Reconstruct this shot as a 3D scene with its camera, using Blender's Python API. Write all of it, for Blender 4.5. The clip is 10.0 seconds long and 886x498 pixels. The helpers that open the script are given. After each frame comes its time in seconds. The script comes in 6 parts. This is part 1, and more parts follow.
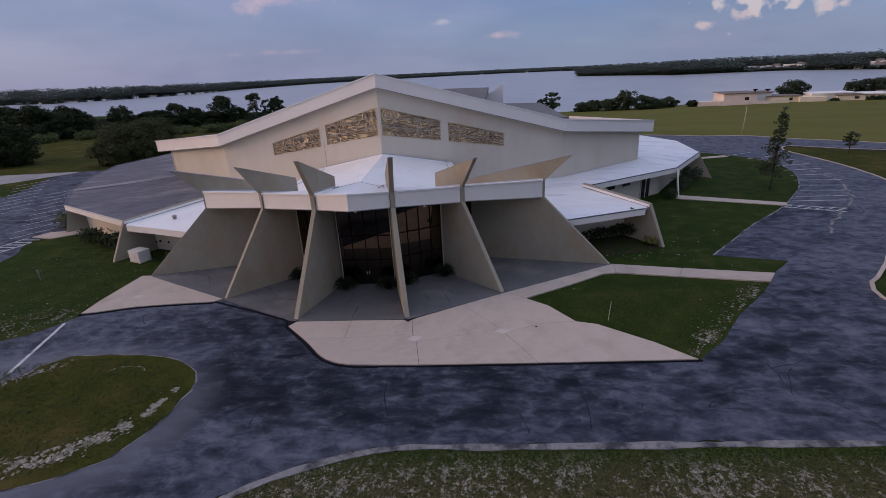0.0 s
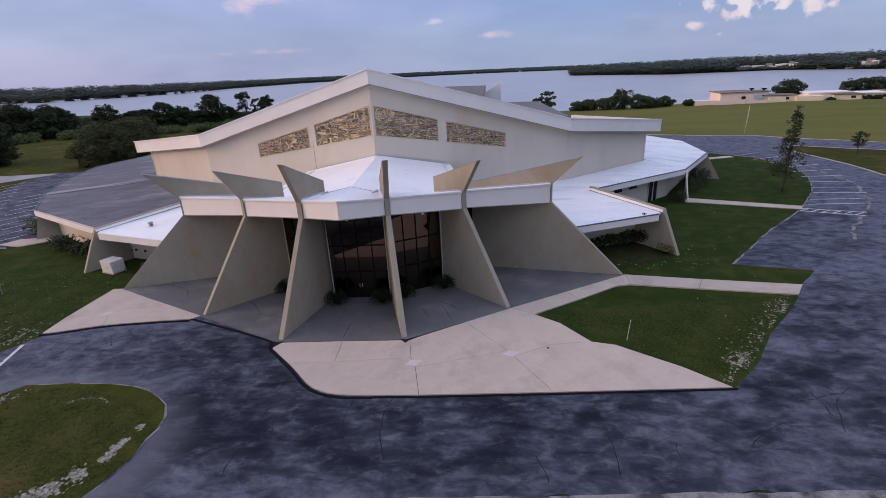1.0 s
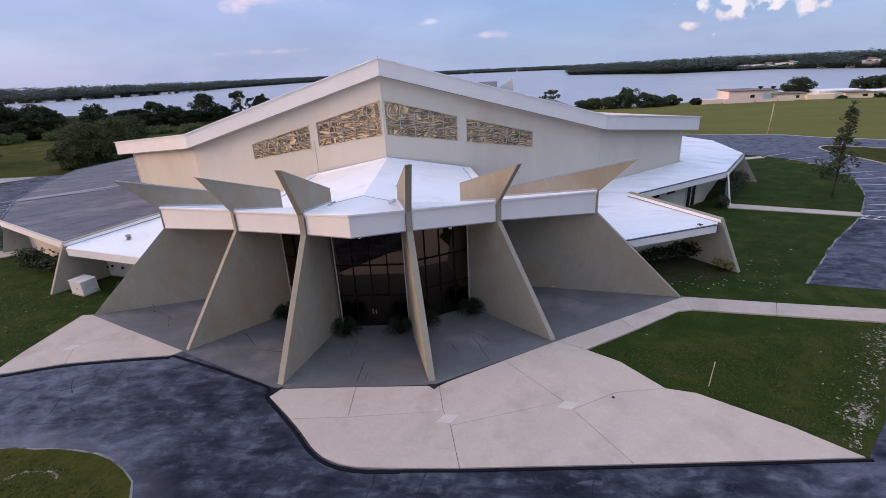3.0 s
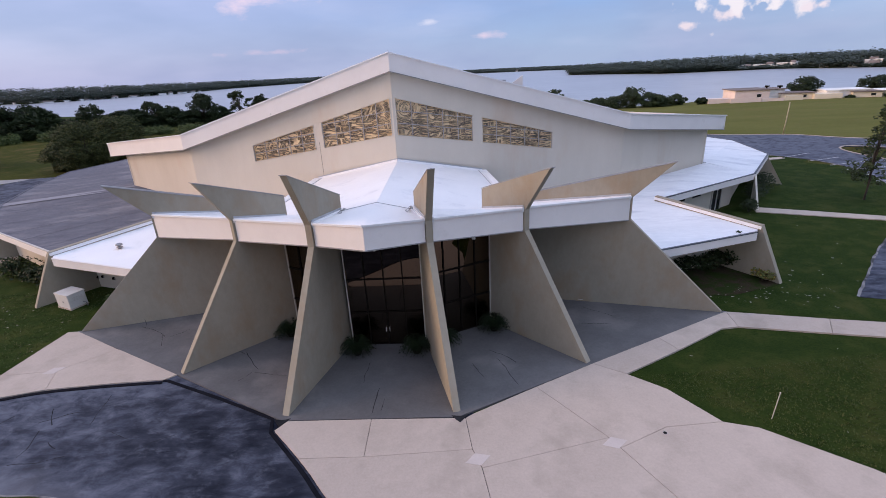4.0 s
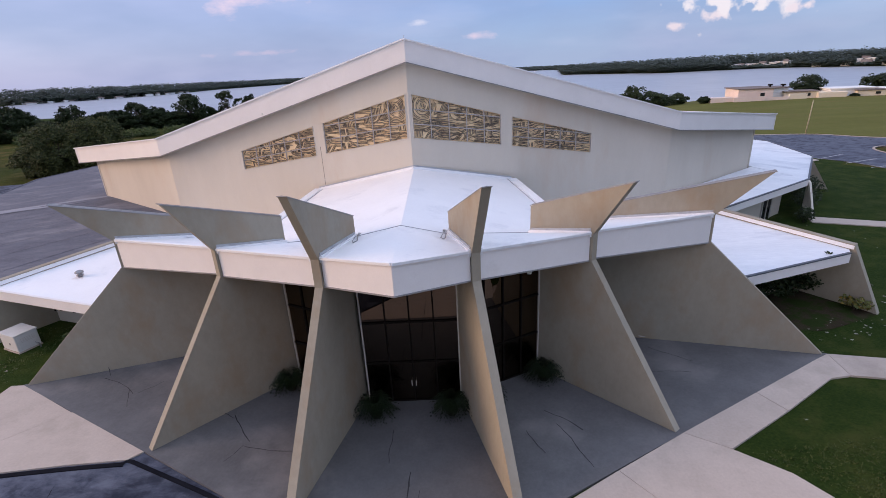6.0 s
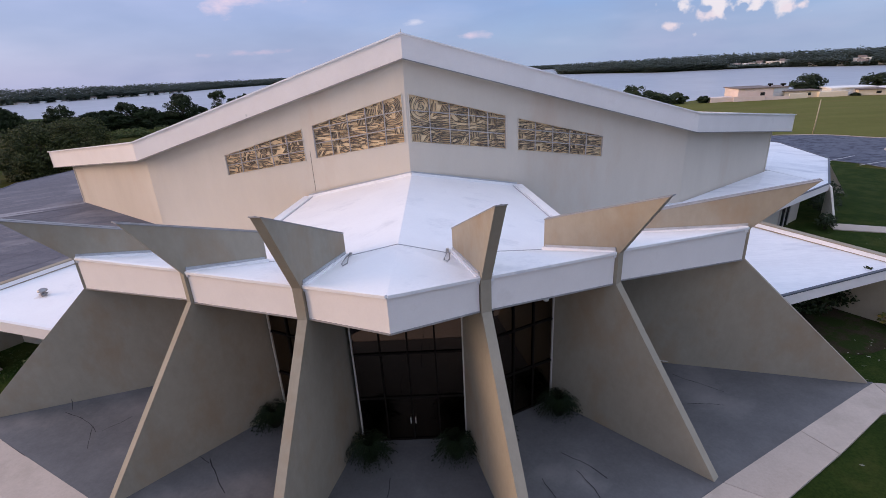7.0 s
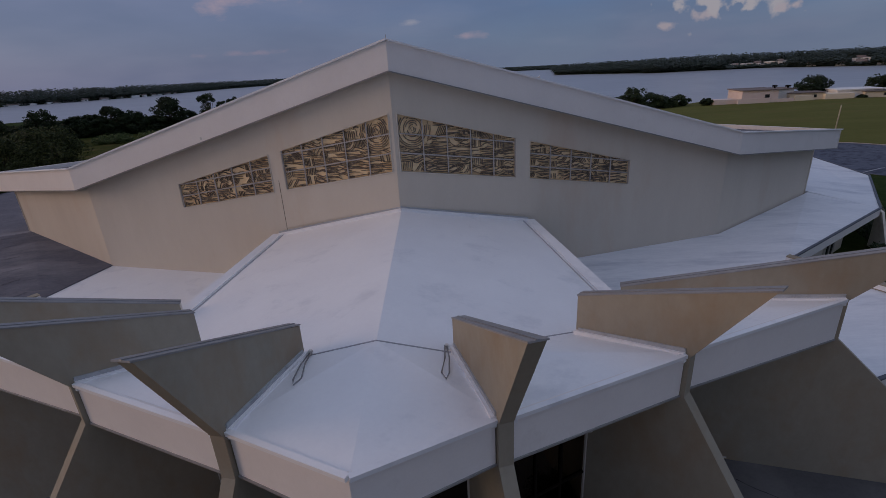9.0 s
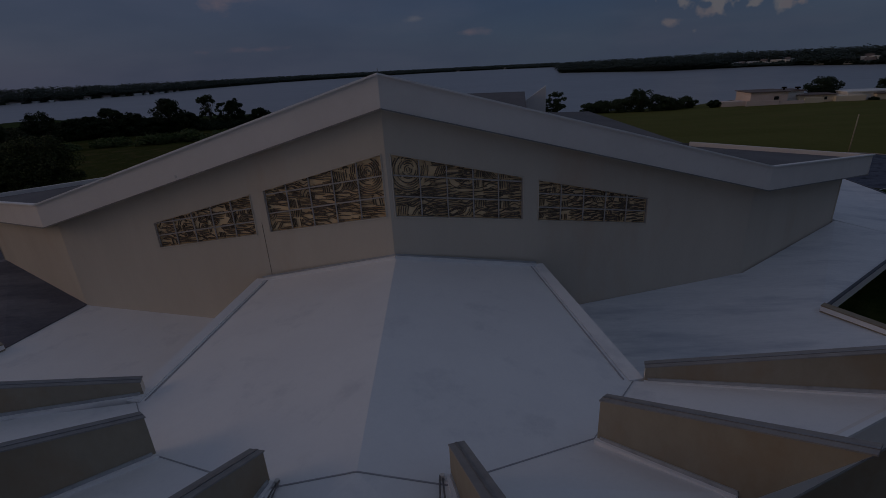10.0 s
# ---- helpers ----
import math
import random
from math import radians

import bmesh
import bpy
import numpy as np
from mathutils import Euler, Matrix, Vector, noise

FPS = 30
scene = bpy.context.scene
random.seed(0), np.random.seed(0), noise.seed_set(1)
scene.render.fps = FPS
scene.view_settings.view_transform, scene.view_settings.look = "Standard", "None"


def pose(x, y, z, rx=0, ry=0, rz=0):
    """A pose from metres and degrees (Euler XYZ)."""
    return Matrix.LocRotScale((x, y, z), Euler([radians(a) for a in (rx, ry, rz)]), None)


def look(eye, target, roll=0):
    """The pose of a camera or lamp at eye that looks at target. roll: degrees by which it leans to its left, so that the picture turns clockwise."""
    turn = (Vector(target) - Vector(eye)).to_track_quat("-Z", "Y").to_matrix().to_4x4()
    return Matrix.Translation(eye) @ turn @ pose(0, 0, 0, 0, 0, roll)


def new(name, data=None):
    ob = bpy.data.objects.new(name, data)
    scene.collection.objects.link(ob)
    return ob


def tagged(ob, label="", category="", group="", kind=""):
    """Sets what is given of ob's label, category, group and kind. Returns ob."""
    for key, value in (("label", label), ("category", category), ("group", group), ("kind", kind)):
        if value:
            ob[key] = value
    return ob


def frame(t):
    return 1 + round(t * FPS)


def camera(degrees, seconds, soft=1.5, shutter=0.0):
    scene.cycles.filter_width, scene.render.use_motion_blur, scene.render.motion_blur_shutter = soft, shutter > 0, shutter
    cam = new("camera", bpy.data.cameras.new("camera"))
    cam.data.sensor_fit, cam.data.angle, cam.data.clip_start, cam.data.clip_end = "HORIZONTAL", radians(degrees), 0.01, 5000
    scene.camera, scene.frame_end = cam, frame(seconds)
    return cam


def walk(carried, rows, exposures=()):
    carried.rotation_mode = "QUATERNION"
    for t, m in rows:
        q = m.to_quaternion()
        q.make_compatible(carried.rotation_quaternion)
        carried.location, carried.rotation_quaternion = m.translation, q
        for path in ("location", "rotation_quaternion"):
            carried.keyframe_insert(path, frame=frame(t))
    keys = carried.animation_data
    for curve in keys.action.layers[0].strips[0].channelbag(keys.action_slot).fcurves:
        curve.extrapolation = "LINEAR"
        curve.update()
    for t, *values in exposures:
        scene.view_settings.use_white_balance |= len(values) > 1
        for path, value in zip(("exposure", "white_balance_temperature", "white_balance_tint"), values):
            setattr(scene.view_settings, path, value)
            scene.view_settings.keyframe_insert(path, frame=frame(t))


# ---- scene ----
cam = camera(85.4, 10.0, soft=0.6)
PATH = [
    (0, (9.004, -29.422, 16.553), (8.877, -27.559, 15.836), -3.0),
    (0.5, (8.733, -27.811, 16.347), (8.632, -25.947, 15.628), -2.9),
    (1, (8.349, -26.147, 16.19), (8.25, -24.284, 15.47), -2.9),
    (1.5, (7.784, -24.628, 16.048), (7.69, -22.765, 15.327), -3.0),
    (2, (7.217, -23.211, 15.874), (7.126, -21.348, 15.152), -2.9),
    (3.5, (5.419, -19.143, 15.219), (5.338, -17.279, 14.5), -3.0),
    (4, (4.729, -17.725, 15.079), (4.649, -15.86, 14.36), -3.0),
    (4.5, (4.013, -16.27, 14.928), (3.937, -14.404, 14.21), -3.0),
    (5, (3.343, -14.765, 14.772), (3.278, -12.899, 14.055), -3.1),
    (5.5, (2.745, -13.261, 14.637), (2.689, -11.395, 13.919), -3.1),
    (7, (2.081, -9.127, 14.396), (2.049, -7.261, 13.675), -3.1),
    (7.5, (2.07, -7.718, 14.351), (2.039, -5.853, 13.629), -3.1),
    (8, (2.026, -6.319, 14.383), (2.0, -4.453, 13.662), -3.2),
    (8.5, (2.039, -4.828, 14.519), (2.014, -2.962, 13.798), -3.2),
    (9, (2.129, -3.307, 14.949), (2.11, -1.441, 14.228), -3.2),
    (9.5, (2.263, -1.763, 15.562), (2.241, 0.103, 14.841), -3.1),
    (10, (2.397, -0.205, 16.422), (2.366, 1.657, 15.69), -3.2),
]
EXPOSURES = [(0.0, -0.79, 6400, 10), (0.5, -0.54, 6380, 10), (1.0, -0.27, 6380, 10), (1.5, -0.13, 6420, 10), (2.0, -0.07, 6320, 9), (3.3, -0.04, 6320, 7), (6.0, -0.07, 6340, 7), (7.0, -0.15, 6350, 7), (7.5, -0.29, 6350, 7), (8.0, -0.59, 6300, 7), (8.5, -1.00, 6270, 6), (9.0, -1.57, 6170, 7), (9.5, -2.32, 6070, 6), (10.0, -3.32, 5920, 4)]
walk(cam, [(t, look(eye, target, roll)) for t, eye, target, roll in PATH], EXPOSURES)

# ---------------------------------------------------------------- world and light
SUN_AZ, SUN_EL = -95.0, 8.0           # degrees, azimuth clockwise from +y


def build_world():
    w = bpy.data.worlds.new("dusk")
    scene.world = w
    w.use_nodes = True
    nt = w.node_tree
    nt.nodes.clear()
    N = nt.nodes.new
    L = nt.links.new
    out, bg = N("ShaderNodeOutputWorld"), N("ShaderNodeBackground")
    sky = N("ShaderNodeTexSky")
    sky.sky_type, sky.sun_disc = "NISHITA", False
    sky.sun_elevation, sky.sun_rotation = radians(SUN_EL), radians(SUN_AZ)
    sky.air_density, sky.dust_density, sky.ozone_density = 1.0, 1.5, 3.0
    co = N("ShaderNodeTexCoord")
    sep = N("ShaderNodeSeparateXYZ")
    L(co.outputs["Generated"], sep.inputs[0])
    ramp = N("ShaderNodeValToRGB")
    e = ramp.color_ramp.elements
    e[0].position, e[0].color = 0.0, (0.40, 0.475, 0.70, 1)
    e[1].position, e[1].color = 0.8, (1.17, 1.23, 1.55, 1)
    for p, c in ((0.03, (0.36, 0.455, 0.71, 1)), (0.09, (0.285, 0.395, 0.715, 1)), (0.2, (0.40, 0.455, 0.75, 1))):
        n = e.new(p)
        n.color = c
    L(sep.outputs["Z"], ramp.inputs[0])
    # toward the west the sky turns lavender
    side = N("ShaderNodeMapRange")
    side.inputs[1].default_value, side.inputs[2].default_value = 0.15, -0.7
    side.inputs[3].default_value, side.inputs[4].default_value = 0.0, 0.75
    L(sep.outputs["X"], side.inputs[0])
    lav = N("ShaderNodeMix")
    lav.data_type = "RGBA"
    lav.inputs[7].default_value = (0.51, 0.495, 0.765, 1)
    L(side.outputs[0], lav.inputs[0])
    L(ramp.outputs[0], lav.inputs[6])
    col = lav.outputs[2]

    def noise_node(scale, stretch, detail=6.0, rough=0.55):
        mp = N("ShaderNodeMapping")
        mp.inputs["Scale"].default_value = stretch
        L(co.outputs["Generated"], mp.inputs[0])
        nz = N("ShaderNodeTexNoise")
        nz.inputs["Scale"].default_value, nz.inputs["Detail"].default_value, nz.inputs["Roughness"].default_value = scale, detail, rough
        L(mp.outputs[0], nz.inputs["Vector"])
        return nz

    def blend(col, fac, colour, amount):
        m_ = N("ShaderNodeMath")
        m_.operation, m_.inputs[1].default_value = "MULTIPLY", amount
        L(fac, m_.inputs[0])
        mx = N("ShaderNodeMix")
        mx.data_type = "RGBA"
        mx.inputs[7].default_value = (*colour, 1)
        L(m_.outputs[0], mx.inputs[0])
        L(col, mx.inputs[6])
        return mx.outputs[2]

    def ramp_of(sock, a, b):
        r = N("ShaderNodeMapRange")
        r.inputs[1].default_value, r.inputs[2].default_value = a, b
        L(sock, r.inputs[0])
        return r.outputs[0]
    # soft grey-violet banks and paler veils
    col = blend(col, ramp_of(noise_node(2.0, (1.6, 1.6, 5.0), 4.0, 0.5).outputs["Fac"], 0.44, 0.66), (0.29, 0.345, 0.60), 0.6)
    col = blend(col, ramp_of(noise_node(2.6, (1.4, 1.4, 6.0), 4.0, 0.5).outputs["Fac"], 0.52, 0.72), (0.58, 0.58, 0.82), 0.3)

    def cloud(col, at, reach, flat, rough_, colour, amount, sharp=0.25, tall=2.2):
        """A cloud about a direction: nearness to it, eaten into by noise."""
        sc = N("ShaderNodeVectorMath")
        sc.operation = "SUBTRACT"
        sc.inputs[1].default_value = at
        L(co.outputs["Generated"], sc.inputs[0])
        st = N("ShaderNodeVectorMath")
        st.operation = "MULTIPLY"
        st.inputs[1].default_value = (1 / reach, 1 / reach, flat / reach)
        L(sc.outputs[0], st.inputs[0])
        ln = N("ShaderNodeVectorMath")
        ln.operation = "LENGTH"
        L(st.outputs[0], ln.inputs[0])
        nz = noise_node(rough_, (1, 1, tall), 7.0, 0.6 if tall > 2 else 0.5)
        mad = N("ShaderNodeMath")
        mad.operation, mad.inputs[1].default_value = "MULTIPLY_ADD", 2.6
        L(nz.outputs["Fac"], mad.inputs[0])
        neg = N("ShaderNodeMath")
        neg.operation, neg.inputs[1].default_value = "MULTIPLY", -1.0
        L(ln.outputs["Value"], neg.inputs[0])
        L(neg.outputs[0], mad.inputs[2])
        return blend(col, ramp_of(mad.outputs[0], 0.72, 0.72 + sharp), colour, amount)
    # a grey-violet bank low in the north-east, and the lit heads of cumulus over it
    col = cloud(col, (0.47, 0.88, 0.07), 0.24, 2.6, 6.0, (0.315, 0.385, 0.66), 0.5, 1.0)
    for at, reach, warm in (((0.456, 0.886, 0.092), 0.105, 0), ((0.449, 0.891, 0.054), 0.046, 1), ((0.405, 0.908, 0.098), 0.058, 0), ((0.497, 0.863, 0.088), 0.056, 0),
                            ((0.541, 0.837, 0.080), 0.074, 0), ((0.556, 0.829, 0.056), 0.034, 1), ((0.404, 0.914, 0.0415), 0.028, 1), ((0.468, 0.879, 0.080), 0.070, 0)):
        col = cloud(col, at, reach, 2.0 if warm else 1.25, 34.0, (0.86, 0.70, 0.80) if warm else (0.90, 0.78, 0.86), 0.93, 0.34, 1.0)
    col = cloud(col, (-0.344, 0.932, 0.121), 0.15, 4.5, 14.0, (0.90, 0.66, 0.80), 0.9, 0.8)
    col = cloud(col, (-0.345, 0.937, 0.035), 0.15, 11.0, 12.0, (0.80, 0.58, 0.76), 0.9, 0.9)
    col = cloud(col, (0.056, 0.997, 0.047), 0.07, 6.0, 16.0, (0.78, 0.62, 0.80), 0.9, 0.8)
    col = cloud(col, (-0.046, 0.996, 0.075), 0.03, 4.0, 22.0, (0.74, 0.70, 0.88), 0.8, 0.8)
    col = cloud(col, (-0.15, 0.98, 0.105), 0.28, 2.0, 7.0, (0.36, 0.40, 0.66), 0.5, 1.2)
    # dimmer low sky behind the viewer, away from the dusk light
    south = ramp_of(sep.outputs["Y"], 0.1, -0.8)
    low = ramp_of(sep.outputs["Z"], 0.6, 0.1)
    both = N("ShaderNodeMath")
    both.operation = "MULTIPLY"
    L(south, both.inputs[0])
    L(low, both.inputs[1])
    col = blend(col, both.outputs[0], (0.13, 0.15, 0.215), 0.8)
    # dusk glow low in the west and south-west
    toward = N("ShaderNodeVectorMath")
    toward.operation = "DOT_PRODUCT"
    toward.inputs[1].default_value = (-0.84, -0.54, 0)
    L(co.outputs["Generated"], toward.inputs[0])
    glow = N("ShaderNodeMath")
    glow.operation = "MULTIPLY"
    L(ramp_of(toward.outputs["Value"], 0.45, 0.97), glow.inputs[0])
    L(ramp_of(sep.outputs["Z"], 0.42, 0.05), glow.inputs[1])
    col = blend(col, glow.outputs[0], (1.75, 1.28, 1.10), 0.9)
    # the clear sky's own light added to the haze and cloud
    sk = N("ShaderNodeVectorMath")
    sk.operation = "SCALE"
    sk.inputs["Scale"].default_value = 0.045
    L(sky.outputs[0], sk.inputs[0])
    addv = N("ShaderNodeVectorMath")
    addv.operation = "ADD"
    L(col, addv.inputs[0])
    L(sk.outputs[0], addv.inputs[1])
    L(addv.outputs[0], bg.inputs["Color"])
    bg.inputs["Strength"].default_value = 1.0
    L(bg.outputs[0], out.inputs["Surface"])


build_world()
sun = new("sun", bpy.data.lights.new("sun", "SUN"))
sun.data.energy, sun.data.angle, sun.data.color = 2.25, radians(28), (1.0, 0.62, 0.40)
az, el = radians(SUN_AZ), radians(SUN_EL + 8)
sun.matrix_world = look((0, 0, 0), (-math.sin(az) * math.cos(el), -math.cos(az) * math.cos(el), -math.sin(el)))


# ---------------------------------------------------------------- materials
def material(name, a, b, rough=0.8, scale=1.0, fine=20.0, bump=0.15, fine_mix=0.35, c=None, c_scale=0.3, c_at=(0.5, 0.65), at=(0.32, 0.68), rgh=0.6,
             stretch=(1, 1, 1), metallic=0.0, spec=0.3, bump_dist=0.01, per_piece=0.0, wave=None):
    """Two-colour surface with broad and fine variation, relief, and an optional third colour in patches."""
    m = bpy.data.materials.new(name)
    m.use_nodes = True
    nt = m.node_tree
    N, L = nt.nodes.new, nt.links.new
    p = nt.nodes["Principled BSDF"]
    p.inputs["Roughness"].default_value, p.inputs["Metallic"].default_value = rough, metallic
    p.inputs["Specular IOR Level"].default_value = spec
    geo = N("ShaderNodeNewGeometry")
    mp = N("ShaderNodeMapping")
    mp.inputs["Scale"].default_value = stretch
    L(geo.outputs["Position"], mp.inputs[0])

    def noise_node(s, detail=6.0, rgh=rgh):
        n = N("ShaderNodeTexNoise")
        n.inputs["Scale"].default_value, n.inputs["Detail"].default_value, n.inputs["Roughness"].default_value = s, detail, rgh
        L(mp.outputs[0], n.inputs["Vector"])
        return n
    broad, small = noise_node(scale), noise_node(fine, 4.0)
    r = N("ShaderNodeValToRGB")
    r.color_ramp.elements[0].position, r.color_ramp.elements[1].position = at
    r.color_ramp.elements[0].color, r.color_ramp.elements[1].color = (*a, 1), (*b, 1)
    mixf = N("ShaderNodeMix")
    mixf.inputs[0].default_value = fine_mix
    L(broad.outputs["Fac"], mixf.inputs[2])
    L(small.outputs["Fac"], mixf.inputs[3])
    L(mixf.outputs[0], r.inputs[0])
    col = r.outputs[0]
    if c:
        third = noise_node(c_scale, 8.0, 0.65)
        r2 = N("ShaderNodeValToRGB")
        r2.color_ramp.elements[0].position, r2.color_ramp.elements[1].position = c_at
        L(third.outputs["Fac"], r2.inputs[0])
        mx = N("ShaderNodeMix")
        mx.data_type = "RGBA"
        mx.inputs[7].default_value = (*c, 1)
        L(r2.outputs[0], mx.inputs[0])
        L(col, mx.inputs[6])
        col = mx.outputs[2]
    if per_piece:
        info = N("ShaderNodeObjectInfo")
        mr = N("ShaderNodeMapRange")
        mr.inputs[3].default_value, mr.inputs[4].default_value = 1 - per_piece, 1 + per_piece
        L(info.outputs["Random"], mr.inputs[0])
        sc = N("ShaderNodeVectorMath")
        sc.operation = "SCALE"
        L(col, sc.inputs[0])
        L(mr.outputs[0], sc.inputs["Scale"])
        col = sc.outputs[0]
    L(col, p.inputs["Base Color"])
    bp = N("ShaderNodeBump")
    bp.inputs["Strength"].default_value, bp.inputs["Distance"].default_value = bump, bump_dist
    L(small.outputs["Fac"], bp.inputs["Height"])
    L(bp.outputs[0], p.inputs["Normal"])
    return m


def leaf_material(name, a, b, c=(0.05, 0.07, 0.02)):
    m = bpy.data.materials.new(name)
    m.use_nodes = True
    nt = m.node_tree
    N, L = nt.nodes.new, nt.links.new
    p = nt.nodes["Principled BSDF"]
    p.inputs["Roughness"].default_value = 0.6
    p.inputs["Specular IOR Level"].default_value = 0.25
    geo = N("ShaderNodeNewGeometry")
    r = N("ShaderNodeValToRGB")
    r.color_ramp.elements[0].color, r.color_ramp.elements[1].color = (*a, 1), (*b, 1)
    e = r.color_ramp.elements.new(0.5)
    e.color = (*c, 1)
    L(geo.outputs["Random Per Island"], r.inputs[0])
    L(r.outputs[0], p.inputs["Base Color"])
    return m


def asphalt_material():
    """Navy-dark sealed asphalt with worn, paler clouds and fine streaks; paler again beside the island, and to the east
    for wear and grazing sky sheen.
    """
    m = bpy.data.materials.new("weathered_asphalt")
    m.use_nodes = True
    nt = m.node_tree
    N, L = nt.nodes.new, nt.links.new
    p = nt.nodes["Principled BSDF"]
    p.inputs["Roughness"].default_value, p.inputs["Specular IOR Level"].default_value = 0.88, 0.12
    geo = N("ShaderNodeNewGeometry")

    def nz(scale, detail, rough_, stretch=(1, 1, 1), turn=0.0, distort=0.0):
        mp = N("ShaderNodeMapping")
        mp.inputs["Scale"].default_value = stretch
        mp.inputs["Rotation"].default_value = (0, 0, radians(turn))
        L(geo.outputs["Position"], mp.inputs[0])
        n = N("ShaderNodeTexNoise")
        n.inputs["Scale"].default_value, n.inputs["Detail"].default_value = scale, detail
        n.inputs["Roughness"].default_value, n.inputs["Distortion"].default_value = rough_, distort
        L(mp.outputs[0], n.inputs["Vector"])
        return n.outputs["Fac"]

    def span(sock, a, b, lo=0.0, hi=1.0):
        r = N("ShaderNodeMapRange")
        r.interpolation_type = "SMOOTHSTEP"
        r.inputs[1].default_value, r.inputs[2].default_value, r.inputs[3].default_value, r.inputs[4].default_value = a, b, lo, hi
        L(sock, r.inputs[0])
        return r.outputs[0]

    def calc(op, a, b):
        n = N("ShaderNodeMath")
        n.operation = op
        for i, v in enumerate((a, b)):
            if isinstance(v, (int, float)):
                n.inputs[i].default_value = v
            else:
                L(v, n.inputs[i])
        return n.outputs[0]

    def mix(fac, a, b):
        n = N("ShaderNodeMix")
        n.data_type = "RGBA"
        L(fac, n.inputs[0])
        for i, v in ((6, a), (7, b)):
            if isinstance(v, tuple):
                n.inputs[i].default_value = (*v, 1)
            else:
                L(v, n.inputs[i])
        return n.outputs[2]
    sep = N("ShaderNodeSeparateXYZ")
    L(geo.outputs["Position"], sep.inputs[0])
    broad = nz(0.13, 4, 0.5, (0.5, 1.2, 1), 6)
    clouds = nz(0.46, 6, 0.56, (0.85, 1.1, 1), 12, 0.4)
    strokes = nz(0.9, 5, 0.58, (0.5, 1.5, 1), 62, 0.9)
    wisps = nz(1.15, 6, 0.68, (0.75, 1.2, 1), 50, 0.4)
    grain = nz(38, 3, 0.7)
    # wear round the island
    isl = N("ShaderNodeVectorMath")
    isl.operation = "SUBTRACT"
    isl.inputs[1].default_value = (-16.0, -9.9, 0)
    L(geo.outputs["Position"], isl.inputs[0])
    sc = N("ShaderNodeVectorMath")
    sc.operation = "MULTIPLY"
    sc.inputs[1].default_value = (1 / 8.8, 1 / 5.9, 0)
    L(isl.outputs[0], sc.inputs[0])
    ln = N("ShaderNodeVectorMath")
    ln.operation = "LENGTH"
    L(sc.outputs[0], ln.inputs[0])
    rim = span(calc("ADD", ln.outputs["Value"], calc("MULTIPLY", clouds, 0.35)), 1.52, 1.14)
    # paler eastward: wear, with grazing sky sheen put into the colour
    east_sheen_wear = span(calc("ADD", sep.outputs["X"], calc("MULTIPLY", broad, 14.0)), 22.0, 62.0, 0.0, 0.17)
    # the traffic wore the outer edge and the west end of the front drive paler
    verge = span(calc("ADD", sep.outputs["Y"], calc("MULTIPLY", clouds, 3.0)), -7.2, -10.4, 0.0, 0.075)
    west = span(calc("ADD", sep.outputs["X"], calc("MULTIPLY", clouds, 6.0)), -4.0, -13.0, 0.0, 0.11)
    level = calc("ADD", calc("ADD", calc("MULTIPLY", broad, 0.30), calc("MULTIPLY", clouds, 0.42)), calc("ADD", calc("MULTIPLY", strokes, 0.28), calc("ADD", east_sheen_wear, calc("ADD", verge, west))))
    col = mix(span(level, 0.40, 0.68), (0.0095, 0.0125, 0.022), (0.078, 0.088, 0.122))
    col = mix(span(calc("ADD", calc("MULTIPLY", wisps, 0.7), calc("MULTIPLY", level, 0.6)), 0.63, 0.90, 0.0, 0.85), col, (0.150, 0.164, 0.207))
    col = mix(span(wisps, 0.48, 0.32, 0.0, 0.45), col, (0.010, 0.0125, 0.021))
    col = mix(calc("MULTIPLY", rim, 0.5), col, (0.19, 0.196, 0.228))
    col = mix(span(grain, 0.36, 0.3, 0.0, 0.25), col, (0.02, 0.022, 0.03))
    L(col, p.inputs["Base Color"])
    bp = N("ShaderNodeBump")
    bp.inputs["Strength"].default_value, bp.inputs["Distance"].default_value = 0.5, 0.02
    L(grain, bp.inputs["Height"])
    L(bp.outputs[0], p.inputs["Normal"])
    return m


